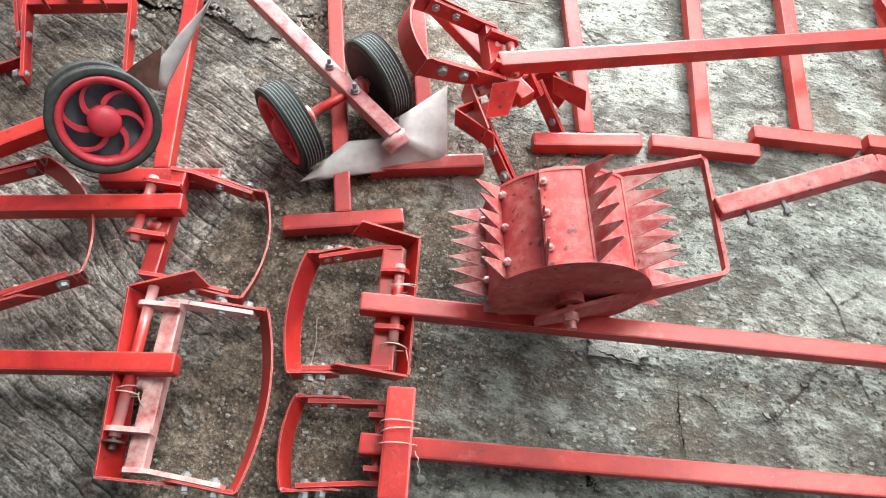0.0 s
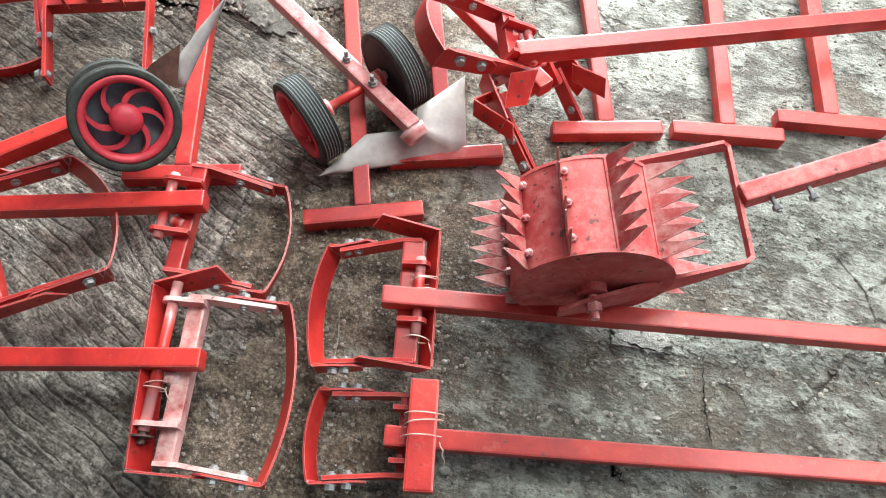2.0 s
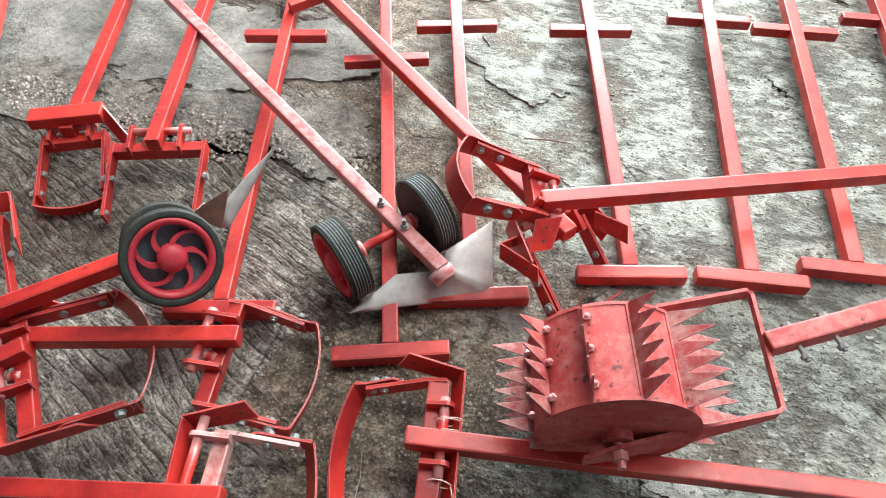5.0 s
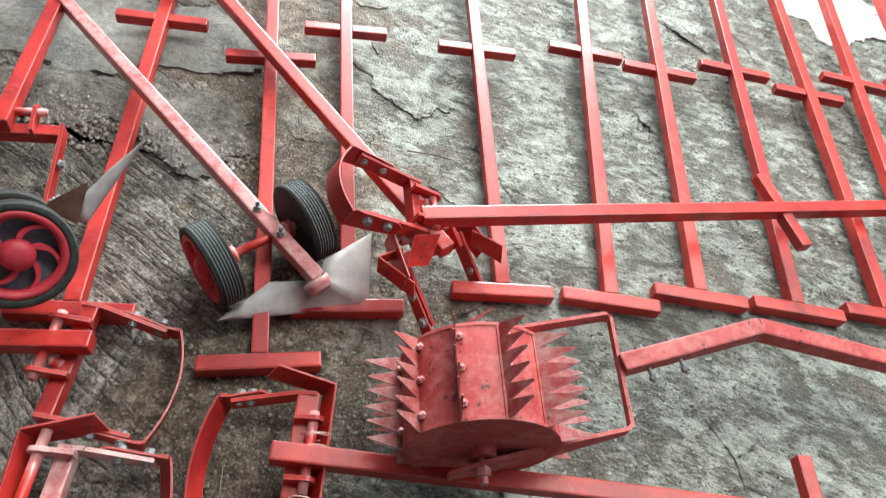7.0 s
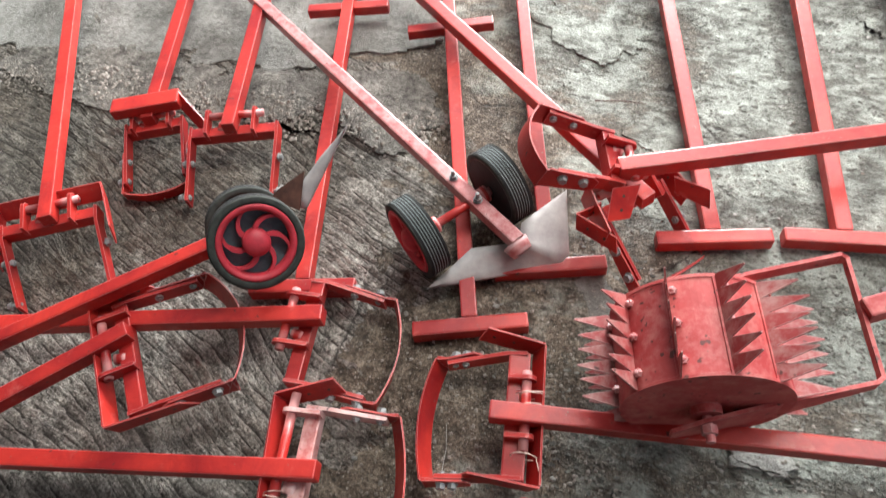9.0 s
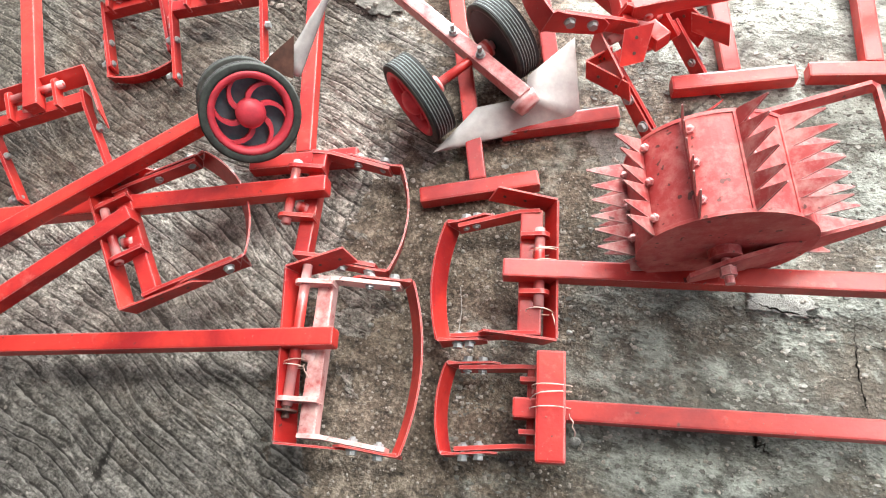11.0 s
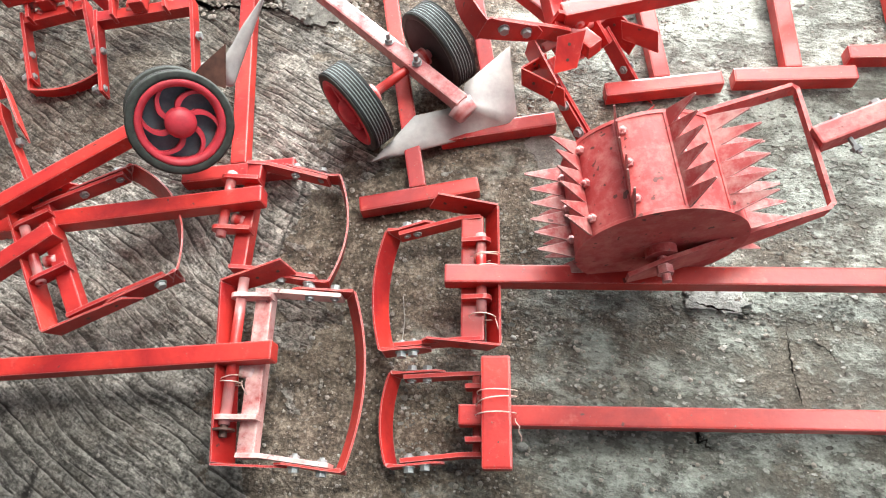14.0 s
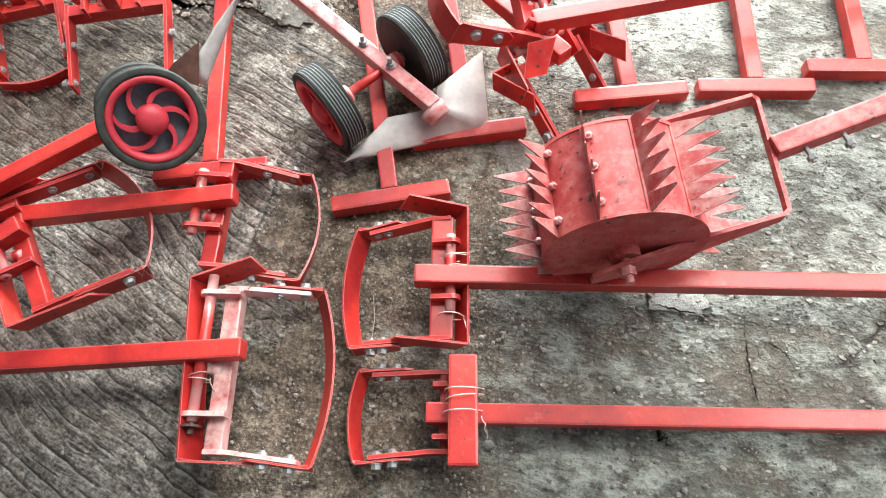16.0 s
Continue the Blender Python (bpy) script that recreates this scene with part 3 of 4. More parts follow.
def hoe(pin, tip, end, label, head, grip=None, grip_end=True, group="stirrup hoes on the floor", skin=None, grip_wide=0.212, poke=0.060, head_at=None):
    """A long-handled stirrup hoe. pin: its hinge; tip: how far the handle runs past it; end: the handle's far end, at the tube's middle."""
    pin, end = Vector(pin), Vector(end)
    h = (end - pin).normalized()
    root = thing("stirrup_hoe", (pin.x, pin.y, 0), label, "hoe", group)
    skin = skin or RED
    rise = Vector((0, 0, tip))
    bm = bmesh.new()
    tube(bm, pin + rise - h * poke, end, 0.030, 0.030, 0.003)
    part("handle", bm, skin, root)
    side = Vector((0, 0, 1)).cross(h).normalized()
    if grip_end:
        bm = bmesh.new()
        tube(bm, end - side * grip_wide / 2 + h * 0.016, end + side * grip_wide / 2 + h * 0.015, 0.030, 0.030, 0.004)
        part("end_grip", bm, skin, root)
    if grip:
        for sg in (-1, 1):
            bm = bmesh.new()
            c = end - h * grip
            tube(bm, c + side * sg * 0.0148, c + side * sg * grip_wide / 2, 0.027, 0.026, 0.0035)
            part("cross_grip", bm, skin, root)
    hoe_head(root, Vector(head_at) if head_at else pin, **head)
    return root


ROW = "row of stirrup hoes laid side by side"
TALL = "red enamelled stirrup hoe laid flat, with T-grip handle and cross grip"
UP = (0, 0, 1)


def row_hoe(tx, ty, hx, hy, grip):
    """tx, ty: middle of the T-grip; hx, hy: where the handle meets its head."""
    h = (Vector((tx, ty, 0)) - Vector((hx, hy, 0))).normalized()
    t, hd = Vector((tx, ty, 0.016)) - h * 0.016, Vector((hx, hy, 0.070))
    made = hoe(hd, 0.004, t, TALL, dict(ahead=-h, up=UP, yoke=(-0.11, 0.11), ends=(-0.112, 0.112), deep=0.15, bow=0.015, slope=-0.2, stop=((0.0, 0.0, 0.05, 0.0), (0.0, 0.0, 0.05, 0.0)), back_tall=0.045), grip, group=ROW, poke=0.03)
    side = Vector((0, 0, 1)).cross(h).normalized()
    bm = bmesh.new()
    c = hd - side * 0.085 - h * 0.02
    ribbon(bm, [c + Vector((0, 0, -0.03)), c + Vector((0.008, 0.004, 0.062))], h.cross(Vector((0, 0, 1))) * 0.028, 0.004)
    part("upright_tab", bm, RED, made)


#        T-grip        head          grip distance
row_hoe(0.226, 0.837, -0.252, 2.515, 0.794)
row_hoe(0.348, 0.987, -0.075, 2.675, 0.813)
row_hoe(0.639, 1.103, 0.292, 2.855, 0.744)
row_hoe(0.867, 1.140, 0.696, 2.990, 0.804)
row_hoe(1.067, 1.204, 0.926, 3.050, 0.738)
row_hoe(1.294, 1.231, 1.173, 3.095, 0.802)
row_hoe(1.517, 1.273, 1.392, 3.135, 0.734)
row_hoe(1.650, 1.350, 1.622, 3.185, 0.774)
row_hoe(1.870, 1.400, 1.852, 3.285, 0.784)
row_hoe(-0.114, 0.857, -0.450, 2.490, 0.802)

# three hoes whose heads lie near, handles away; two of them have no blade fitted
hoe((-0.700, 0.918, 0.082), 0.002, (-1.66, 2.66, 0.026), "red stirrup hoe without its blade, head on brushed concrete",
    dict(ahead=(0.42, -0.90, 0), up=UP, yoke=(-0.108, 0.098), ends=(-0.075, 0.128), deep=0.228, bow=0, slope=-0.24, lugs=(-0.052, 0.048), rod_ends=(-0.060, 0.062), blade=False, stop=((0.0, 0.0, 0.09, 0.0), (0.026, 0.012, 0.085, 0.015)), back_tall=0.036), 0.9, poke=0.045)
turned_hoe = hoe((-0.615, 1.205, 0.066), 0.004, (-1.165, 3.13, 0.026), "red stirrup hoe turned over beside its neighbour",
    dict(ahead=(0.36, -0.93, 0), up=UP, yoke=(-0.064, 0.074), ends=(-0.064, 0.084), deep=0.185, bow=0.016, slope=-0.20, flip=1, lugs=(-0.040, 0.044), rod_ends=(-0.05, 0.055), lean=0.2, tall=0.030, bar=(-0.078, 0.080, -0.012, 0.026), yoke_at=0.022), 1.0, poke=0.020)
hoe((-0.400, 1.218, 0.086), 0.002, (-0.87, 3.13, 0.026), "red stirrup hoe without its blade, resting beside its neighbour",
    dict(ahead=(0.25, -0.97, 0), up=UP, yoke=(-0.100, 0.104), ends=(-0.098, 0.104), deep=0.215, bow=0, slope=-0.24, lugs=(-0.056, 0.052), rod_ends=(-0.062, 0.070), blade=False), 1.035, poke=0.045)

# hoes with their handles to one side and heads in the middle
hoe((-0.088, 0.764, 0.080), 0.006, (-1.836, 0.409, 0.018), "red stirrup hoe with a narrow bowed blade",
    dict(ahead=(0.995, 0.10, 0), up=UP, yoke=(-0.116, 0.088), ends=(-0.130, 0.070), deep=0.182, bow=0.022, lugs=(-0.049, 0.047), rod_ends=(-0.062, 0.060), lean=0.25, tall=0.034), 0.8, poke=0.068)
large_hoe = hoe((-0.0045, 0.508, 0.080), 0.004, (-1.863, 0.194, 0.018), "large red stirrup hoe with a wide bowed blade",
    dict(ahead=(0.991, 0.131, 0), up=UP, yoke=(-0.149, 0.110), ends=(-0.166, 0.108), deep=0.176, bow=0.023, slope=-0.12, lugs=(-0.094, 0.095), rod_ends=(-0.104, 0.126), lean=0.55, tall=0.042, skin=RED_SHEEN, washer=True, stop=((0.004, -0.012, 0.075, 0.004), (0.030, 0.026, 0.064, 0.004)), back_tall=0.040, skew=-0.095, back=-0.016), 0.8, poke=0.066)
hoe((-0.390, 0.640, 0.100), 0.004, (-1.571, -0.46, 0.03), "red stirrup hoe lying across other handles",
    dict(ahead=(0.80, 0.60, 0), up=UP, yoke=(-0.148, 0.082), ends=(-0.158, 0.078), deep=0.200, bow=0.040, slope=-0.06, lugs=(-0.064, 0.050), rod_ends=(-0.070, 0.060), lean=0.60, tall=0.042, stop=((0.012, 0.004, 0.110, 0.026), (0.012, 0.002, 0.08, 0.002)), back=-0.020, tilt=-0.004), 0.8, poke=0.050)
bound_hoe = hoe((0.3565, 0.672, 0.080), 0.006, (2.243, 0.87, 0.018), "red stirrup hoe with wire-bound hinge",
    dict(ahead=(-0.985, -0.118, 0), up=UP, yoke=(-0.112, 0.098), ends=(-0.096, 0.107), deep=0.158, bow=0.016, slope=-0.12, lugs=(-0.062, 0.034), rod_ends=(-0.075, 0.055), yoke_at=0.014, yoke_wide=0.036, lean=0.50, tall=0.042, strap=0.078, stop=((0.024, 0.016, 0.068, 0.022), (-0.010, 0.010, 0.082, -0.004)), back=-0.020), 1.03, poke=0.056)
small_hoe = hoe((0.397, 0.4705, 0.045), 0.0, (2.234, 0.671, 0.018), "small red stirrup hoe turned upside down",
    dict(ahead=(-0.992, -0.120, 0), up=UP, yoke=(-0.068, 0.056), ends=(-0.068, 0.069), deep=0.160, bow=0.011, slope=-0.03, lugs=(-0.043, 0.034), rod_ends=(-0.060, 0.052), lean=0.40, tall=0.036, bar=(-0.082, 0.078, -0.004, 0.025), yoke_at=0.026, yoke_wide=0.012), 1.03, poke=0.052)

wire_tie("tie_wire", bound_hoe, (0.360, 0.715, 0.082), (0.12, -0.99, 0), 0.020, 0.017, 3, 0.03, 7, 0.010)
wire_tie("tie_wire", bound_hoe, (0.365, 0.610, 0.082), (0.12, -0.99, 0), 0.020, 0.017, 1, 0.035, 9, 0.006)
wire_tie("tie_wire", small_hoe, (0.396, 0.508, 0.068), (0.10, -0.99, 0), 0.029, 0.023, 3, 0.03, 8, 0.016)
wire_tie("tie_wire", large_hoe, (0.000, 0.474, 0.074), (0.12, -0.99, 0), 0.016, 0.016, 2, 0.025, 5, 0.004)

# two hoes, one head lying over the other
hoe((0.468, 1.140, 0.110), 0.0, (-0.92, 2.50, 0.040), "red stirrup hoe whose head lies under another",
    dict(ahead=(0.577, -0.671, -0.47), up=(0.1, 0.3, 1), yoke=(-0.085, 0.085), ends=(-0.088, 0.088), deep=0.188, bow=0.004, slope=0.0, lean=0.0, tall=0.030, stop=((0.022, 0.02, 0.065, 0.010), (0.022, 0.02, 0.065, 0.010))), 0.985, poke=0.055)
upper_hoe = hoe((0.455, 1.128, 0.160), 0.005, (2.16, 1.805, 0.030), "red stirrup hoe lying across the row of handles",
    dict(ahead=(-0.86, -0.23, 0.45), up=UP, yoke=(-0.064, 0.064), ends=(-0.076, 0.076), deep=0.178, bow=0.026, slope=0.0, lean=0.0, tall=0.046, lugs=(-0.028, 0.042), rod_ends=(-0.034, 0.048)), 0.990, poke=0.012, head_at=(0.464, 1.166, 0.150))


def stop_plate(root, corners, label):
    """A flat bent-off sheet of the stop bracket, 3 mm thick."""
    bm = bmesh.new()
    plate(bm, corners, 0.003)
    pts = [Vector(c) for c in corners]
    n = (pts[1] - pts[0]).cross(pts[3] - pts[0]).normalized() * 0.0015
    made = part("stop_plate", bm, RED, root, label)
    mid = (pts[0] + pts[1] + pts[2] + pts[3]) / 4
    for q in ((0.35, -0.35) if "plate" in label else ()):
        bm = bmesh.new()
        c = mid + (pts[0] - pts[3]) * q * 0.6
        rod(bm, c - n * 1.5, c + n * 1.5, 0.0028, 10)
        part("stop_hole", bm, BLACK, made, "small dark bolt hole")


stop_plate(turned_hoe, ((-0.551, 1.256, 0.104), (-0.472, 1.205, 0.074), (-0.478, 1.192, 0.044), (-0.556, 1.240, 0.074)), "bent end of the red channel")
stop_plate(upper_hoe, ((0.440, 1.079, 0.165), (0.486, 1.092, 0.170), (0.477, 1.041, 0.135), (0.439, 1.030, 0.130)), "square red stop plate")
stop_plate(upper_hoe, ((0.385, 1.036, 0.135), (0.387, 1.028, 0.100), (0.463, 0.991, 0.090), (0.459, 1.004, 0.125)), "folded red stop plate")
stop_plate(upper_hoe, ((0.544, 1.134, 0.150), (0.607, 1.122, 0.140), (0.614, 1.104, 0.100), (0.551, 1.126, 0.115)), "red bracket ear")
stop_plate(upper_hoe, ((0.385, 1.036, 0.135), (0.424, 1.064, 0.140), (0.425, 1.066, 0.115), (0.388, 1.037, 0.110)), "folded red stop plate")


# ---- wheel hoes ----
def wheel(root, hub, axis, r=0.081, wide=0.042, turn=0.1, swirl=-1.15):
    """A moulded wheel: ribbed tyre, rim, six bent spokes, domed hub; axis points to its open face."""
    a = Vector(axis).normalized()
    m = Matrix.Translation(hub) @ a.to_track_quat("Z", "Y").to_matrix().to_4x4()

    def spin(profile, n=48):
        bm = bmesh.new()
        rings = [[bm.verts.new(m @ Vector((rr * math.cos(k * math.tau / n), rr * math.sin(k * math.tau / n), z))) for k in range(n)] for rr, z in profile]
        for r0, r1 in zip(rings, rings[1:] + rings[:1]):
            for k in range(n):
                bm.faces.new((r0[k], r0[(k + 1) % n], r1[(k + 1) % n], r1[k]))
        return bm

    h = wide / 2
    prof = [(r - 0.013, -h), (r - 0.004, -h)]
    ribs = 7
    for i in range(ribs):
        z0 = -h + 0.002 + i * (wide - 0.004) / ribs
        step = (wide - 0.004) / ribs
        prof += [(r, z0 + step * 0.10), (r, z0 + step * 0.72), (r - 0.0028, z0 + step * 0.76), (r - 0.0028, z0 + step * 0.98)]
    prof += [(r - 0.004, h), (r - 0.013, h)]
    tyre = part("tyre", spin(prof), RUBBER, root, "ribbed black rubber tyre")
    for i in range(1, ribs):
        z = -h + 0.002 + i * (wide - 0.004) / ribs - 0.0007
        part("tread_groove", spin([(r - 0.0034, z - 0.0010), (r - 0.0006, z - 0.0008), (r - 0.0006, z + 0.0008), (r - 0.0034, z + 0.0010)]), TREAD, tyre, "pale grey tread line")
    for z in (-h, h):
        part("tyre_wall", spin([(r - 0.0128, z * 1.0), (r - 0.0128, z * 1.05), (r - 0.008, z * 1.07), (r - 0.003, z * 1.04), (r + 0.0003, z * 0.97), (r - 0.002, z * 0.9)]), RUBBER_WORN, tyre, "scuffed grey tyre wall", True)
    rim = part("rim", spin([(r - 0.0132, -h), (r - 0.0132, h + 0.001), (r - 0.016, h + 0.003), (r - 0.0215, h + 0.002), (r - 0.0250, h - 0.005), (r - 0.0250, -h)]), PLASTIC, root, "red plastic rim", True)
    bm = bmesh.new()
    rod(bm, m @ Vector((0, 0, -h * 0.35)), m @ Vector((0, 0, -h * 0.15)), r - 0.0230, 40)
    part("web", bm, WEB, rim, "dark recessed wheel web")
    bm = bmesh.new()
    rod(bm, m @ Vector((0, 0, -h * 1.03)), m @ Vector((0, 0, -h * 0.80)), r - 0.0095, 40)
    part("back_plate", bm, RUBBER, rim, "closed black back of the wheel")
    for k in range(6):
        # a spoke swept like a fan blade, narrow at the hub and flaring into the rim
        bm = bmesh.new()
        rows = []
        for i in range(9):
            q = i / 8
            rr = 0.020 + q * (r - 0.0235 - 0.020)
            mid = (k + turn) * math.tau / 6 + swirl * (0.22 * q + 0.44 * q * q)
            half = (0.0040 + 0.0018 * math.sin(math.pi * q) + 0.0060 * max(0.0, q - 0.70) ** 1.2 * 2.2) / rr
            rows.append([bm.verts.new(m @ Vector((rr * math.cos(mid + e * half), rr * math.sin(mid + e * half), z))) for e, z in ((-1, h * 0.10), (1, h * 0.10), (0.8, h * 0.62), (-0.8, h * 0.62))])
        for r0, r1 in zip(rows, rows[1:]):
            for e in range(4):
                bm.faces.new((r0[e], r0[(e + 1) % 4], r1[(e + 1) % 4], r1[e]))
        bm.faces.new(rows[0][::-1])
        bm.faces.new(rows[-1])
        part("spoke", bm, PLASTIC, rim)
    bm = bmesh.new()
    rod(bm, m @ Vector((0, 0, -h * 0.7)), m @ Vector((0, 0, h * 0.75)), 0.024, 28)
    bmesh.ops.create_uvsphere(bm, u_segments=24, v_segments=12, radius=0.0245, matrix=m @ Matrix.Translation((0, 0, h * 0.75)) @ Matrix.Diagonal((1, 1, 0.62, 1)))
    part("hub", bm, PLASTIC, rim, "domed red hub", True)


def sweep(root, nose, left, right, neck, wl=None, wr=None):
    """A V-shaped sweep: two straight sheet wings folded along a crease from the neck to the rounded nose."""
    nose, left, right, neck = (Vector(v) for v in (nose, left, right, neck))
    up = (left - nose).cross(right - nose).normalized()
    if up.z < 0:
        up = -up
    wl = Vector(wl) if wl else left.lerp(neck, 0.58) + (neck - nose) * 0.10
    wr = Vector(wr) if wr else neck.lerp(right, 0.78) + (neck - nose) * 0.42
    outer = [left.lerp(nose, q) for q in (0, 0.2, 0.45, 0.7, 0.88, 0.95)] + [nose + (left - nose) * 0.02 + (right - nose) * 0.02] + [nose.lerp(right, q) for q in (0.10, 0.24, 0.5, 0.75, 1.0)]
    inner = [left.lerp(wl, q) for q in (0, 0.35, 0.7, 1.0)] + [wl.lerp(neck, q) for q in (0.5, 0.85)] + [neck] + [neck.lerp(wr, q) for q in (0.2, 0.6, 1.0)] + [wr.lerp(right, q) for q in (0.5, 1.0)]
    bm = bmesh.new()
    ks = (0, 0.06, 0.35, 0.7, 1.0)
    rows = []
    for i, (o, n) in enumerate(zip(outer, inner)):
        crease = 0.008 * math.exp(-((i - 6) / 1.3) ** 2)
        rows.append([o.lerp(n, k) + up * (0.004 * math.sin(k * math.pi) + crease * math.sin(k * math.pi * 0.5) - 0.002 * (k < 0.05)) for k in ks])
    top = [[bm.verts.new(p + up * 0.0014) for p in r] for r in rows]
    low = [[bm.verts.new(p - up * 0.0014) for p in r] for r in rows]
    n, k = len(rows), len(ks)
    for i in range(n - 1):
        for j in range(k - 1):
            bm.faces.new((top[i][j], top[i + 1][j], top[i + 1][j + 1], top[i][j + 1]))
            bm.faces.new((low[i][j], low[i][j + 1], low[i + 1][j + 1], low[i + 1][j]))
        bm.faces.new((top[i][0], low[i][0], low[i + 1][0], top[i + 1][0]))
        bm.faces.new((top[i][-1], top[i + 1][-1], low[i + 1][-1], low[i][-1]))
    bmesh.ops.remove_doubles(bm, verts=bm.verts[:], dist=0.0004)
    part("sweep_blade", bm, STEEL, root, "bare grey steel sweep blade", True)


def wheel_hoe(label, base, hub_a, hub_b, shaft, blade, bolts, collar=0.026, skin=None):
    root = thing("wheel_hoe", base, label, "wheel hoe", "wheel hoes")
    a, b = Vector(hub_a), Vector(hub_b)
    way = (a - b).normalized()
    wheel(root, a, way)
    wheel(root, b, -way)
    bm = bmesh.new()
    rod(bm, a, b, 0.0085)
    mid = (a + b) / 2
    rod(bm, a - way * 0.030, a - way * 0.045, 0.017, 16)
    rod(bm, b + way * 0.030, b + way * 0.045, 0.017, 16)
    part("axle", bm, RED, root, "", True)
    bm = bmesh.new()
    for p, q in zip(shaft, shaft[1:]):
        tube(bm, p, q, 0.028, 0.030, 0.004)
    part("handle", bm, skin or RED_RAW, root, "" if skin else "thinly painted pinkish handle tube")
    s0, s1 = Vector(shaft[0]), Vector(shaft[1])
    for q in bolts:
        bm = bmesh.new()
        bolt(bm, s0 + (s1 - s0).normalized() * q + Vector((0, 0, 0.017)), (0, 0, 1), 0.0075, 0.045)
        rod(bm, s0 + (s1 - s0).normalized() * q + Vector((0, 0, 0.02)), s0 + (s1 - s0).normalized() * q + Vector((0, 0, 0.038)), 0.004, 8)
        part("bolt", bm, ZINC, root, "zinc-plated bolt with a long end")
    bm = bmesh.new()
    h = (s0 - s1).normalized()
    rod(bm, s0 - h * 0.01 - Vector((0, 0, 0.012)), s0 + h * 0.012 - Vector((0, 0, 0.020)), collar, 20, collar * 0.8)
    part("weld_collar", bm, RED_RAW, root, "", True)
    sweep(root, *blade)


wheel_hoe("two-wheeled red hoe with a V-shaped steel sweep blade", (0.17, 1.03, 0),
          (0.098, 0.975, 0.082), (0.226, 1.118, 0.082),
          [(0.288, 0.990, 0.086), (-1.345, 2.275, 0.078)],
          ((0.384, 0.998, 0.022), (0.131, 0.893, 0.030), (0.356, 1.136, 0.072), (0.286, 1.002, 0.066), (0.198, 0.985, 0.050), (0.284, 1.042, 0.075)), (0.115, 0.190))
wheel_hoe("two-wheeled red hoe tipped on its side", (-0.12, 0.82, 0),
          (-0.143, 0.845, 0.195), (-0.238, 0.935, 0.088),
          [(-0.168, 0.940, 0.112), (-0.205, 0.885, 0.148), (-1.30, 0.115, 0.016)],
          ((-0.125, 0.980, 0.110), (-0.066, 1.124, 0.200), (-0.187, 0.987, 0.120), (-0.139, 1.018, 0.140)), (), 0.013, RED)


def back_wing():
    """The folded inner wing of the tipped hoe's blade, stained dark."""
    root = bpy.data.objects["wheel_hoe.001"]
    bm = bmesh.new()
    a, b, c, d = Vector((-0.128, 0.972, 0.116)), Vector((-0.194, 0.986, 0.121)), Vector((-0.176, 1.004, 0.134)), Vector((-0.130, 1.036, 0.156))
    up = (b - a).cross(d - a).normalized() * 0.0012
    up = up if up.z > 0 else -up
    a, b, c, d = (v + up * 9 for v in (a, b, c, d))
    top, low = [bm.verts.new(v + up) for v in (a, b, c, d)], [bm.verts.new(v - up) for v in (a, b, c, d)]
    bm.faces.new(top)
    bm.faces.new(low[::-1])
    for i in range(4):
        bm.faces.new((top[i], low[i], low[(i + 1) % 4], top[(i + 1) % 4]))
    part("back_wing", bm, RUSTED, root, "rust-brown folded inner wing")


back_wing()


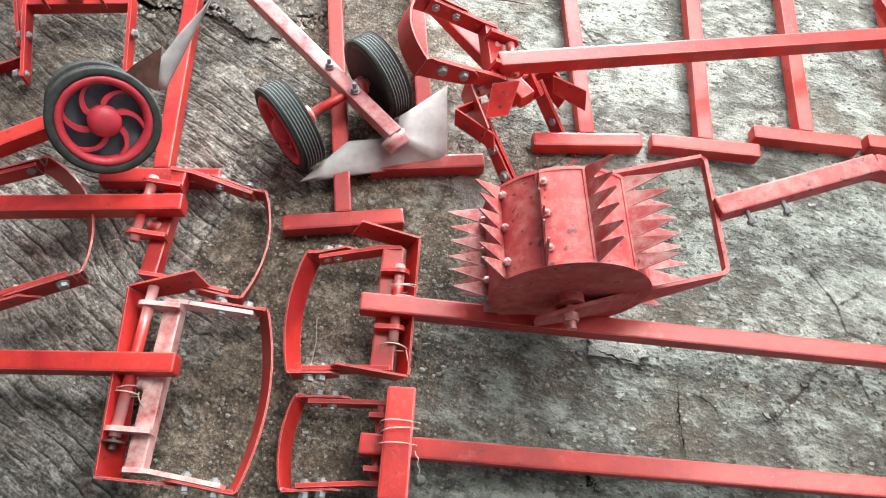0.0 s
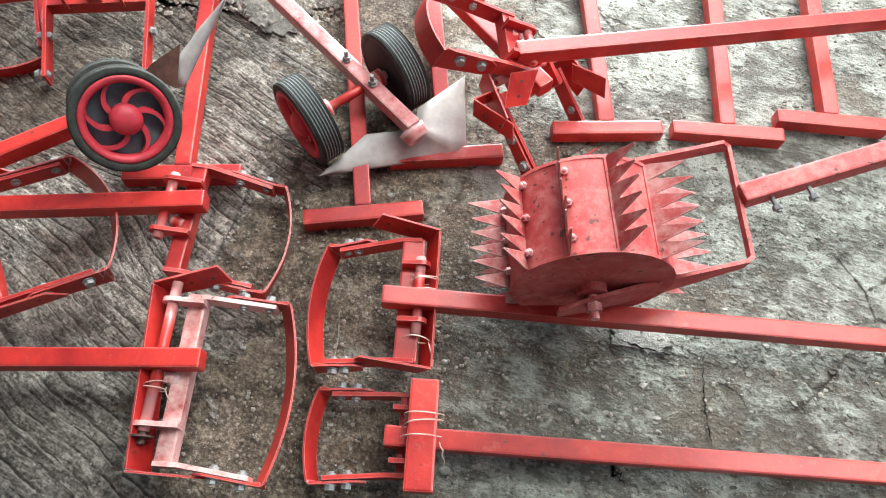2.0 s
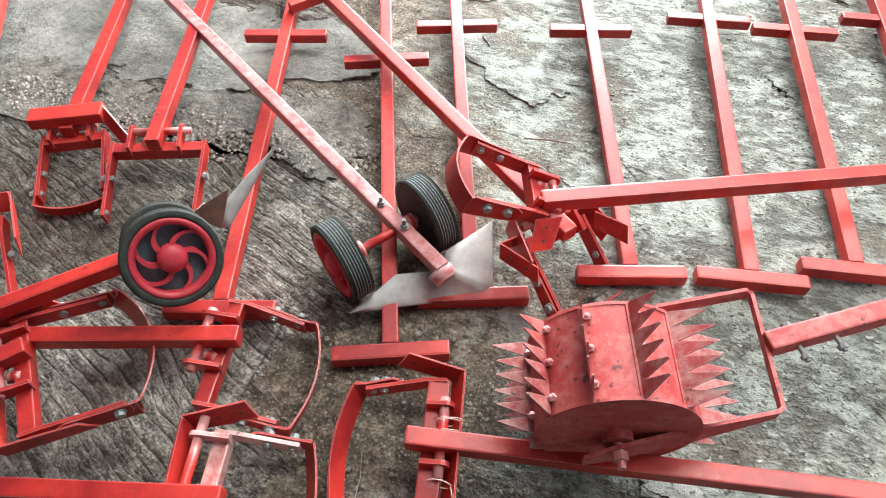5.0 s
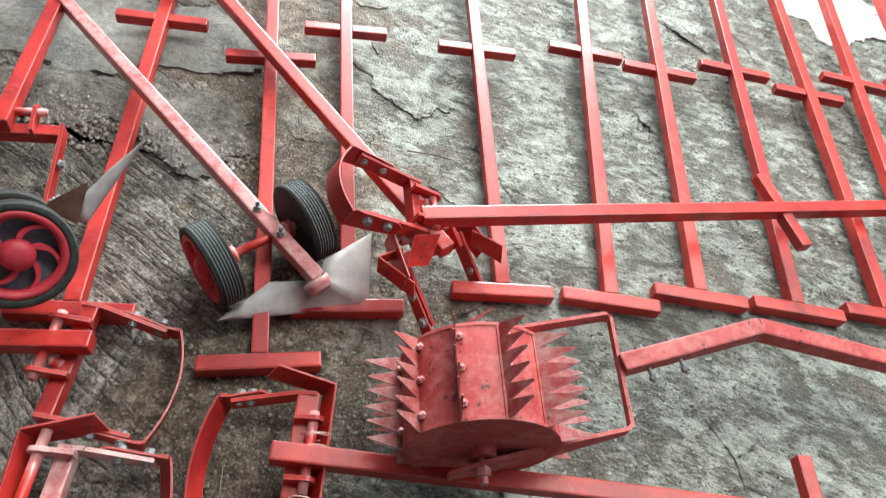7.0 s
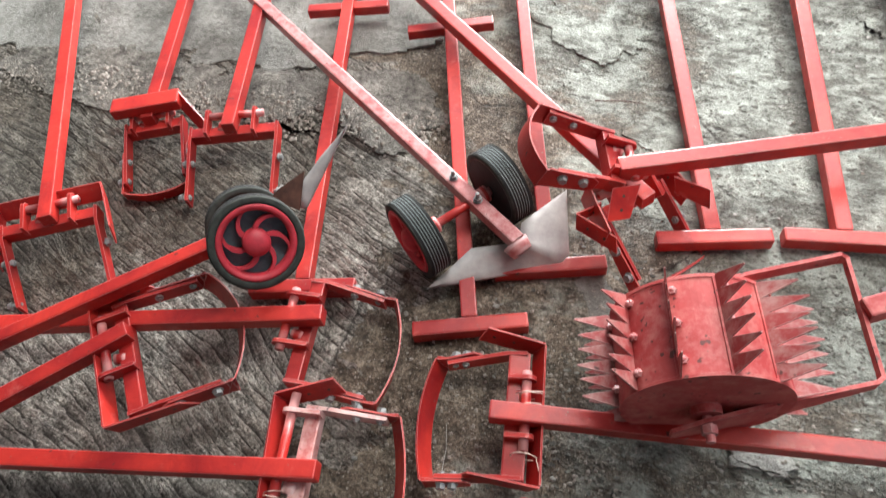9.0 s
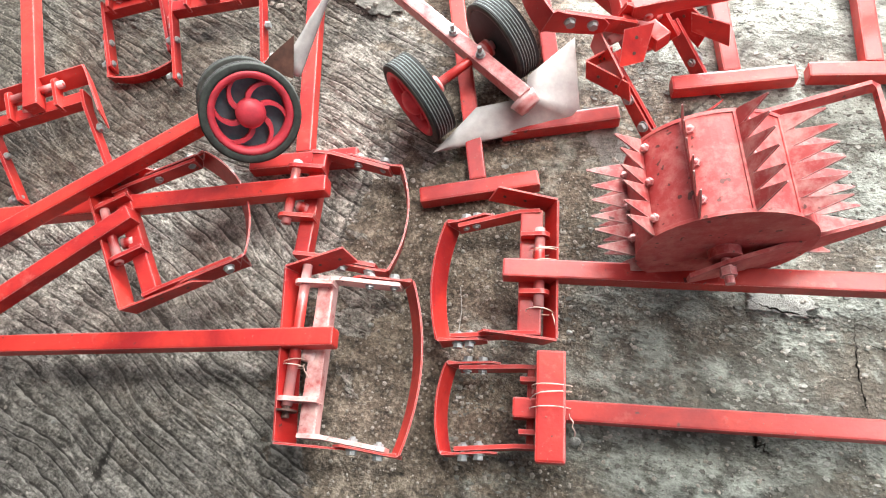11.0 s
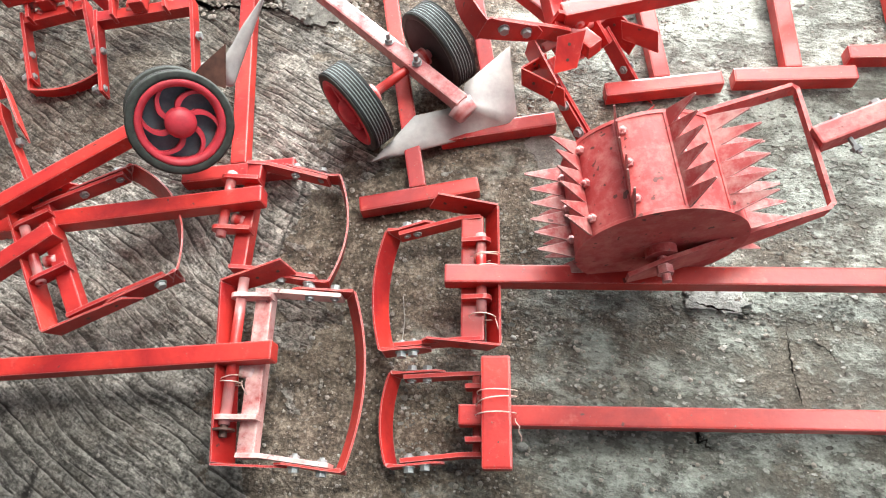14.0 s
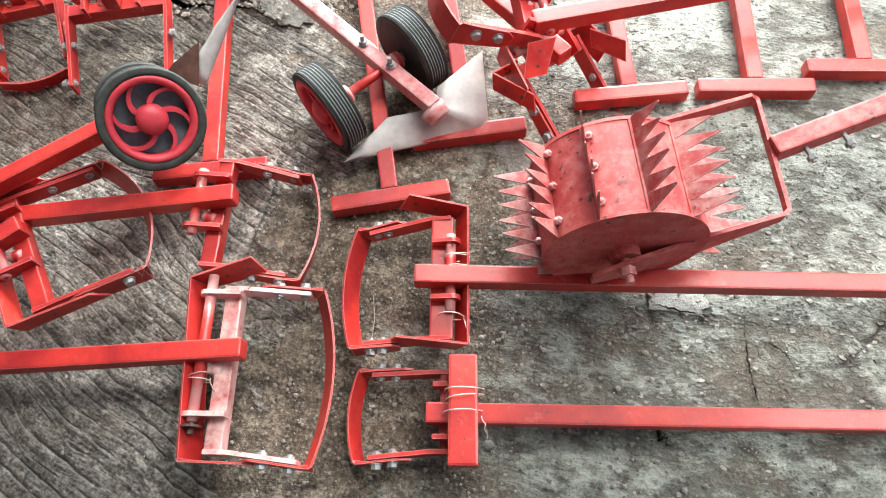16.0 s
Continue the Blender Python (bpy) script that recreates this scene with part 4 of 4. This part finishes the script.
# ---- drum weeder ----
def drum_weeder():
    front, back = Vector((0.608, 0.702, 0.168)), Vector((0.576, 0.859, 0.168))
    root = thing("drum_weeder", (0.61, 0.82, 0), "red toothed drum weeder with a bent tube handle", "weeder")
    a = (back - front).normalized()
    e1 = Vector((0, 0, 1))
    e1 = (e1 - a * e1.dot(a)).normalized()
    e2 = e1.cross(a) * -1
    if e2.x < 0:
        e2 = -e2
    r, n, L = 0.114, 11, (back - front).length - 0.012
    o = (front + back) / 2

    def at(ang, rad, along):
        return o + a * along + e1 * rad * math.cos(ang) + e2 * rad * math.sin(ang)

    bm = bmesh.new()
    seg = 60
    rings = [[bm.verts.new(at(k * math.tau / seg, r, y)) for k in range(seg)] for y in (-L / 2, -L / 6, L / 6, L / 2)]
    for r0, r1 in zip(rings, rings[1:]):
        for k in range(seg):
            bm.faces.new((r0[k], r0[(k + 1) % seg], r1[(k + 1) % seg], r1[k]))
    drum = part("drum", bm, RED_OLD, root, "weathered red sheet drum", True)
    for y, sg in ((-L / 2, -1), (L / 2, 1)):
        bm = bmesh.new()
        rod(bm, at(0, 0, y - 0.004 * sg), at(0, 0, y + 0.001 * sg), r + 0.004, 60)
        rod(bm, at(0, 0, y), at(0, 0, y + 0.014 * sg), 0.022, 24)
        part("end_disc", bm, RED_OLD, root, "weathered red end disc")
    def point(ang, y, rad, out, bend):
        """A place at that height on a sheet that stands out of the drum, bent over by an angle."""
        return at(ang, rad, y) + out * (e1 * math.cos(ang + bend) + e2 * math.sin(ang + bend))

    rnd = random.Random(21)
    for i in range(n):
        ang = i * math.tau / n - 0.47
        nxt = ang + math.tau / n
        # the curved sheet between two rows of teeth, lapped under the next
        bm = bmesh.new()
        cols = []
        for k in range(9):
            q = ang - 0.03 + (nxt - ang + 0.02) * k / 8
            lift = 0.0016 + 0.0022 * (1 - k / 8)
            cols.append([bm.verts.new(at(q, r + lift - d, y)) for y, d in ((-L / 2 + 0.001, 0), (L / 2 - 0.001, 0), (L / 2 - 0.001, 0.003), (-L / 2 + 0.001, 0.003))])
        for c0, c1 in zip(cols, cols[1:]):
            for k in range(4):
                bm.faces.new((c0[k], c0[(k + 1) % 4], c1[(k + 1) % 4], c1[k]))
        bm.faces.new(cols[0][::-1])
        bm.faces.new(cols[-1])
        part("panel", bm, RED_OLD, drum)
        bm = bmesh.new()
        teeth = 6
        step = (L - 0.002) / teeth
        bend = 0.34 + rnd.uniform(-0.05, 0.05)
        for k in range(teeth):
            y0 = -L / 2 + 0.001 + k * step
            b1 = bend + rnd.uniform(-0.07, 0.07)
            long = 0.060 + rnd.uniform(-0.004, 0.004)
            ridge = y0 + step * (0.46 + rnd.uniform(-0.06, 0.06))
            plate(bm, [point(ang, y0, r, 0, b1), point(ang, y0 + step, r, 0, b1), point(ang, y0 + step, r, 0.010, b1), point(ang, ridge + 0.0009, r, long, b1), point(ang, ridge - 0.0009, r, long, b1), point(ang, y0, r, 0.010, b1)], 0.0022)
        strip = part("tooth_strip", bm, RED_WORN, drum, "row of pointed sheet-metal teeth")
        for k in range(3):
            p = at(ang + 0.075, r + 0.004, -L / 2 + 0.022 + k * (L - 0.044) / 2 + rnd.uniform(-0.004, 0.004))
            out = (e1 * math.cos(ang) + e2 * math.sin(ang))
            bm = bmesh.new()
            rod(bm, p - out * 0.003, p + out * 0.0045, 0.0062, 6)
            bmesh.ops.create_uvsphere(bm, u_segments=10, v_segments=6, radius=0.0040, matrix=Matrix.Translation(p + out * 0.0045))
            part("rivet", bm, RED_RAW, strip, "chipped pale rivet head")
    # U-shaped frame
    fl, fr, bl, br = front - a * 0.016 + Vector((0, 0, -0.01)), Vector((0.842, 0.793, 0.165)), back + a * 0.034, Vector((0.806, 0.999, 0.165))
    bm = bmesh.new()
    zz = Vector((0, 0, 1))
    g = fl + (fr - fl) * 0.48
    ribbon(bm, [fl + (fl - fr).normalized() * 0.050 - zz * 0.006, fl - zz * 0.006, g - zz * 0.004, fr + (fl - fr) * 0.04, fr + (br - fr) * 0.03, br + (fr - br) * 0.03, br + (bl - br) * 0.04, bl + (bl - br).normalized() * 0.02],
           [zz * 0.022, zz * 0.052, zz * 0.052, zz * 0.022, zz * 0.014, zz * 0.014, zz * 0.026, zz * 0.026], 0.006)
    part("frame", bm, RED_OLD, root, "flat bar frame")
    bm = bmesh.new()
    rod(bm, front - a * 0.045, back + a * 0.045, 0.0065)
    rod(bm, front - a * 0.022, front - a * 0.034, 0.0115, 6)
    part("axle", bm, RED_RAW, root)
    pts = [Vector((0.824, 0.902, 0.168)), Vector((1.066, 1.018, 0.200)), Vector((1.36, 1.045, 0.145)), Vector((2.15, 1.13, 0.02))]
    bm = bmesh.new()
    tube(bm, pts[0], pts[1], 0.032, 0.032)
    tube(bm, pts[1] - (pts[1] - pts[0]).normalized() * 0.004, pts[3], 0.032, 0.032)
    part("handle", bm, RED_OLD, root, "bent square tube handle")
    h = (pts[1] - pts[0]).normalized()
    side = Vector((0, 0, 1)).cross(h).normalized()
    for q in (0.045, 0.105):
        bm = bmesh.new()
        c = pts[0] + h * q
        bolt(bm, c + side * 0.017, side, 0.0075, 0.06)
        part("bolt", bm, ZINC, root, "zinc-plated bolt")


drum_weeder()

# ---- broken topping on the floor ----
flake("screed_patch", -0.42, 1.66, 0.36, 0.20, 12, SCREED, "broken grey screed patch with a ragged edge", 3, -0.002, 0.35, 260)
flake("screed_patch", -1.05, 1.75, 0.50, 0.38, -4, SCREED, "broken grey screed patch with a ragged edge", 13, -0.002, 0.35, 270)
flake("broken_screed", -0.12, 1.375, 0.17, 0.120, -12, RUBBLE, "crumbling lower layer of grey screed", 21, 0.001, 0.45, 275)
flake("broken_screed", -0.42, 1.380, 0.22, 0.090, 6, RUBBLE, "crumbling lower layer of grey screed", 22, 0.000, 0.45, 270)
flake("broken_screed", -0.86, 1.390, 0.32, 0.110, -3, RUBBLE, "crumbling lower layer of grey screed", 24, 0.000, 0.45, 270)
flake("screed_patch", 0.16, 2.05, 0.06, 0.07, 20, CONCRETE, "small peeling patch of grey concrete skin", 15, -0.001)
flake("screed_patch", 0.53, 1.385, 0.07, 0.06, 20, CONCRETE, "small peeling patch of grey concrete skin", 16, 0.000, 0.4)
flake("screed_patch", 0.35, 1.72, 0.17, 0.10, -28, CONCRETE, "peeling patch of grey concrete skin", 5, -0.0022, 0.5, 230)
flake("lime_patch", 1.74, 2.70, 0.24, 0.26, -20, LIME, "large spilled patch of white lime", 6, -0.002, 0.5)
flake("screed_patch", 0.725, 0.708, 0.056, 0.026, -6, CHALK, "small pale chip of lime plaster", 8, -0.001, 0.4, 250)
flake("screed_patch", 0.455, 0.965, 0.05, 0.055, 10, SCREED, "pale chip of grey screed", 9, -0.001)
# this long strip draws the shadow under the screed's raised edge
crack([(-1.15, 1.31), (-0.85, 1.285), (-0.62, 1.31), (-0.45, 1.295), (-0.28, 1.270), (-0.10, 1.275), (0.03, 1.315)], 0.008, 7)
crack([(1.05, 2.29), (1.13, 2.22), (1.204, 2.171)], 0.012, 1)
crack([(0.94, 1.81), (0.98, 1.755), (1.017, 1.72)], 0.007, 2)
crack([(0.680, 0.702), (0.712, 0.692), (0.764, 0.688), (0.790, 0.676)], 0.0022, 3)
crack([(0.694, 0.512), (0.697, 0.484), (0.718, 0.468)], 0.005, 4)
crack([(0.86, 2.60), (0.90, 2.50)], 0.006, 5)
crack([(0.832, 0.690), (0.833, 0.642), (0.836, 0.607), (0.843, 0.565), (0.849, 0.547)], 0.0022, 11)
crack([(0.838, 0.657), (0.870, 0.650), (0.893, 0.638), (0.908, 0.606)], 0.0020, 12)


def twig():
    bm = bmesh.new()
    rod(bm, (0.378, 1.451, 0.004), (0.44, 1.457, 0.005), 0.0018, 7)
    rod(bm, (0.438, 1.457, 0.005), (0.491, 1.456, 0.004), 0.0017, 7, 0.0009)
    tagged(new("twig", mesh_of("twig", bm, BLACK)), "thin dry brown twig lying on concrete", "twig")


twig()


def stone_chip():
    bm = bmesh.new()
    box(bm, pose(0.020, 1.258, 0.008, 18, -10, 50), 0.034, 0.014, 0.012, 0.004, 1)
    rnd = random.Random(3)
    for v in bm.verts:
        v.co += Vector((rnd.uniform(-1, 1), rnd.uniform(-1, 1), rnd.uniform(-1, 1))) * 0.0022
    tagged(new("stone_chip", mesh_of("stone_chip", bm, CHALK)), "small pale wedge of broken stone", "stone")


stone_chip()


def pebble(x, y, r, seed):
    bm = bmesh.new()
    bmesh.ops.create_icosphere(bm, subdivisions=2, radius=r, matrix=Matrix.Translation((x, y, r * 0.45 - 0.002)) @ Matrix.Diagonal((1.15, 0.9, 0.7, 1)))
    for v in bm.verts:
        v.co += Vector((1, 1, 1)) * r * 0.22 * noise.noise(v.co / r * 0.8 + Vector((seed, 0, 0)))
    tagged(new("pebble", mesh_of("pebble", bm, CHALK, True)), "small pale rounded pebble on the floor", "pebble", "loose pebbles")


for n_, (x_, y_, r_) in enumerate([(0.442, 0.439, 0.0075), (0.084, 0.569, 0.0048), (-0.555, 0.293, 0.0055), (-0.435, 0.315, 0.0040), (0.413, 0.606, 0.0050), (0.676, 0.653, 0.0045)]):
    pebble(x_, y_, r_, n_)


def straw():
    bm = bmesh.new()
    pts = [Vector((0.224, 0.657, 0.003)), Vector((0.234, 0.615, 0.006)), Vector((0.235, 0.579, 0.003))]
    for p, q in zip(pts, pts[1:]):
        rod(bm, p, q, 0.0007, 6)
    tagged(new("straw", mesh_of("straw", bm, CHALK)), "thin pale bent straw on the floor", "straw")


straw()


def pebbles():
    """Grit and crumbs strewn on the floor."""
    rnd = random.Random(4)
    verts, faces = [], []
    ico = [(0, 0, 1), (0.9, 0, 0.2), (0.28, 0.85, 0.25), (-0.72, 0.5, 0.2), (-0.72, -0.5, 0.25), (0.28, -0.85, 0.2), (0, 0, -0.6)]
    tri = [(0, 1, 2), (0, 2, 3), (0, 3, 4), (0, 4, 5), (0, 5, 1), (6, 2, 1), (6, 3, 2), (6, 4, 3), (6, 5, 4), (6, 1, 5)]
    for i in range(10800):
        near = i % 2
        x, y = (rnd.gauss(0.35, 0.35), rnd.gauss(0.62, 0.22)) if near else (rnd.uniform(-1.2, 2.0), rnd.uniform(0.15, 2.6))
        s = 0.0010 + (0.0042 if near else 0.0032) * rnd.random() ** 4
        if i >= 8200:
            # crumbs along the broken edge of the screed
            x = rnd.uniform(-1.25, 0.08)
            y, s = 1.335 + 0.03 * math.sin(x * 5) + rnd.gauss(0, 0.035), 0.0016 + 0.0065 * rnd.random() ** 3
        a = rnd.random() * math.tau
        k = len(verts)
        for vx, vy, vz in ico:
            j = rnd.uniform(0.75, 1.25)
            verts.append((x + s * j * (vx * math.cos(a) - vy * math.sin(a)), y + s * j * (vx * math.sin(a) + vy * math.cos(a)), s * 0.35 + s * j * vz * 0.7 - 0.002))
        faces += [(k + p, k + q, k + w) for p, q, w in tri]
    me = bpy.data.meshes.new("grit")
    me.from_pydata(verts, [], faces)
    me.materials.append(PEBBLE)
    tagged(new("grit", me), "scattered pale grit and crumbs of concrete", "grit", kind="stuff")


def chips():
    """Thin flat flakes of the concrete's skin, lying loose or half stuck on its broken side."""
    rnd = random.Random(11)
    verts, faces = [], []
    count = 0
    while count < 17000:
        x, y = rnd.uniform(0.25, 1.9), 0.1 + 2.6 * rnd.random() ** 1.6
        if noise.noise(Vector((x * 5, y * 5, 2))) + 0.6 * noise.noise(Vector((x * 14, y * 14, 8))) + 0.35 * min(x - 0.5, 0.5) < rnd.uniform(-0.35, 0.5):
            continue
        count += 1
        r, n, a0 = 0.0014 + 0.0038 * rnd.random() ** 2.4, rnd.choice((5, 6, 7)), rnd.random() * math.tau
        tx, ty, k = rnd.gauss(0, 0.12), rnd.gauss(0, 0.12), len(verts)
        z = -0.0045 + 0.0035 * noise.fractal(Vector((x * 2.2, y * 2.2, 3.1)), 0.9, 2.1, 5) + 0.0014 * noise.noise(Vector((x * 28, y * 28, 0.7))) + rnd.uniform(0.0, 0.0012)
        ring = []
        for i in range(n):
            a = a0 + i / n * math.tau
            q = r * rnd.uniform(0.45, 1.3)
            ring.append((1.35 * q * math.cos(a), 0.85 * q * math.sin(a)))
        verts += [(x + u, y + v, z + u * tx + v * ty) for u, v in ring]
        verts += [(x + u * 1.08, y + v * 1.08, z - 0.003) for u, v in ring]
        faces.append(tuple(range(k, k + n)))
        faces += [(k + i, k + n + i, k + n + (i + 1) % n, k + (i + 1) % n) for i in range(n)]
    me = bpy.data.meshes.new("concrete_chips")
    me.from_pydata(verts, [], faces)
    me.materials.append(CHIP)
    tagged(new("concrete_chips", me), "loose flat grey chips of old concrete", "chips", kind="stuff")


pebbles()
chips()
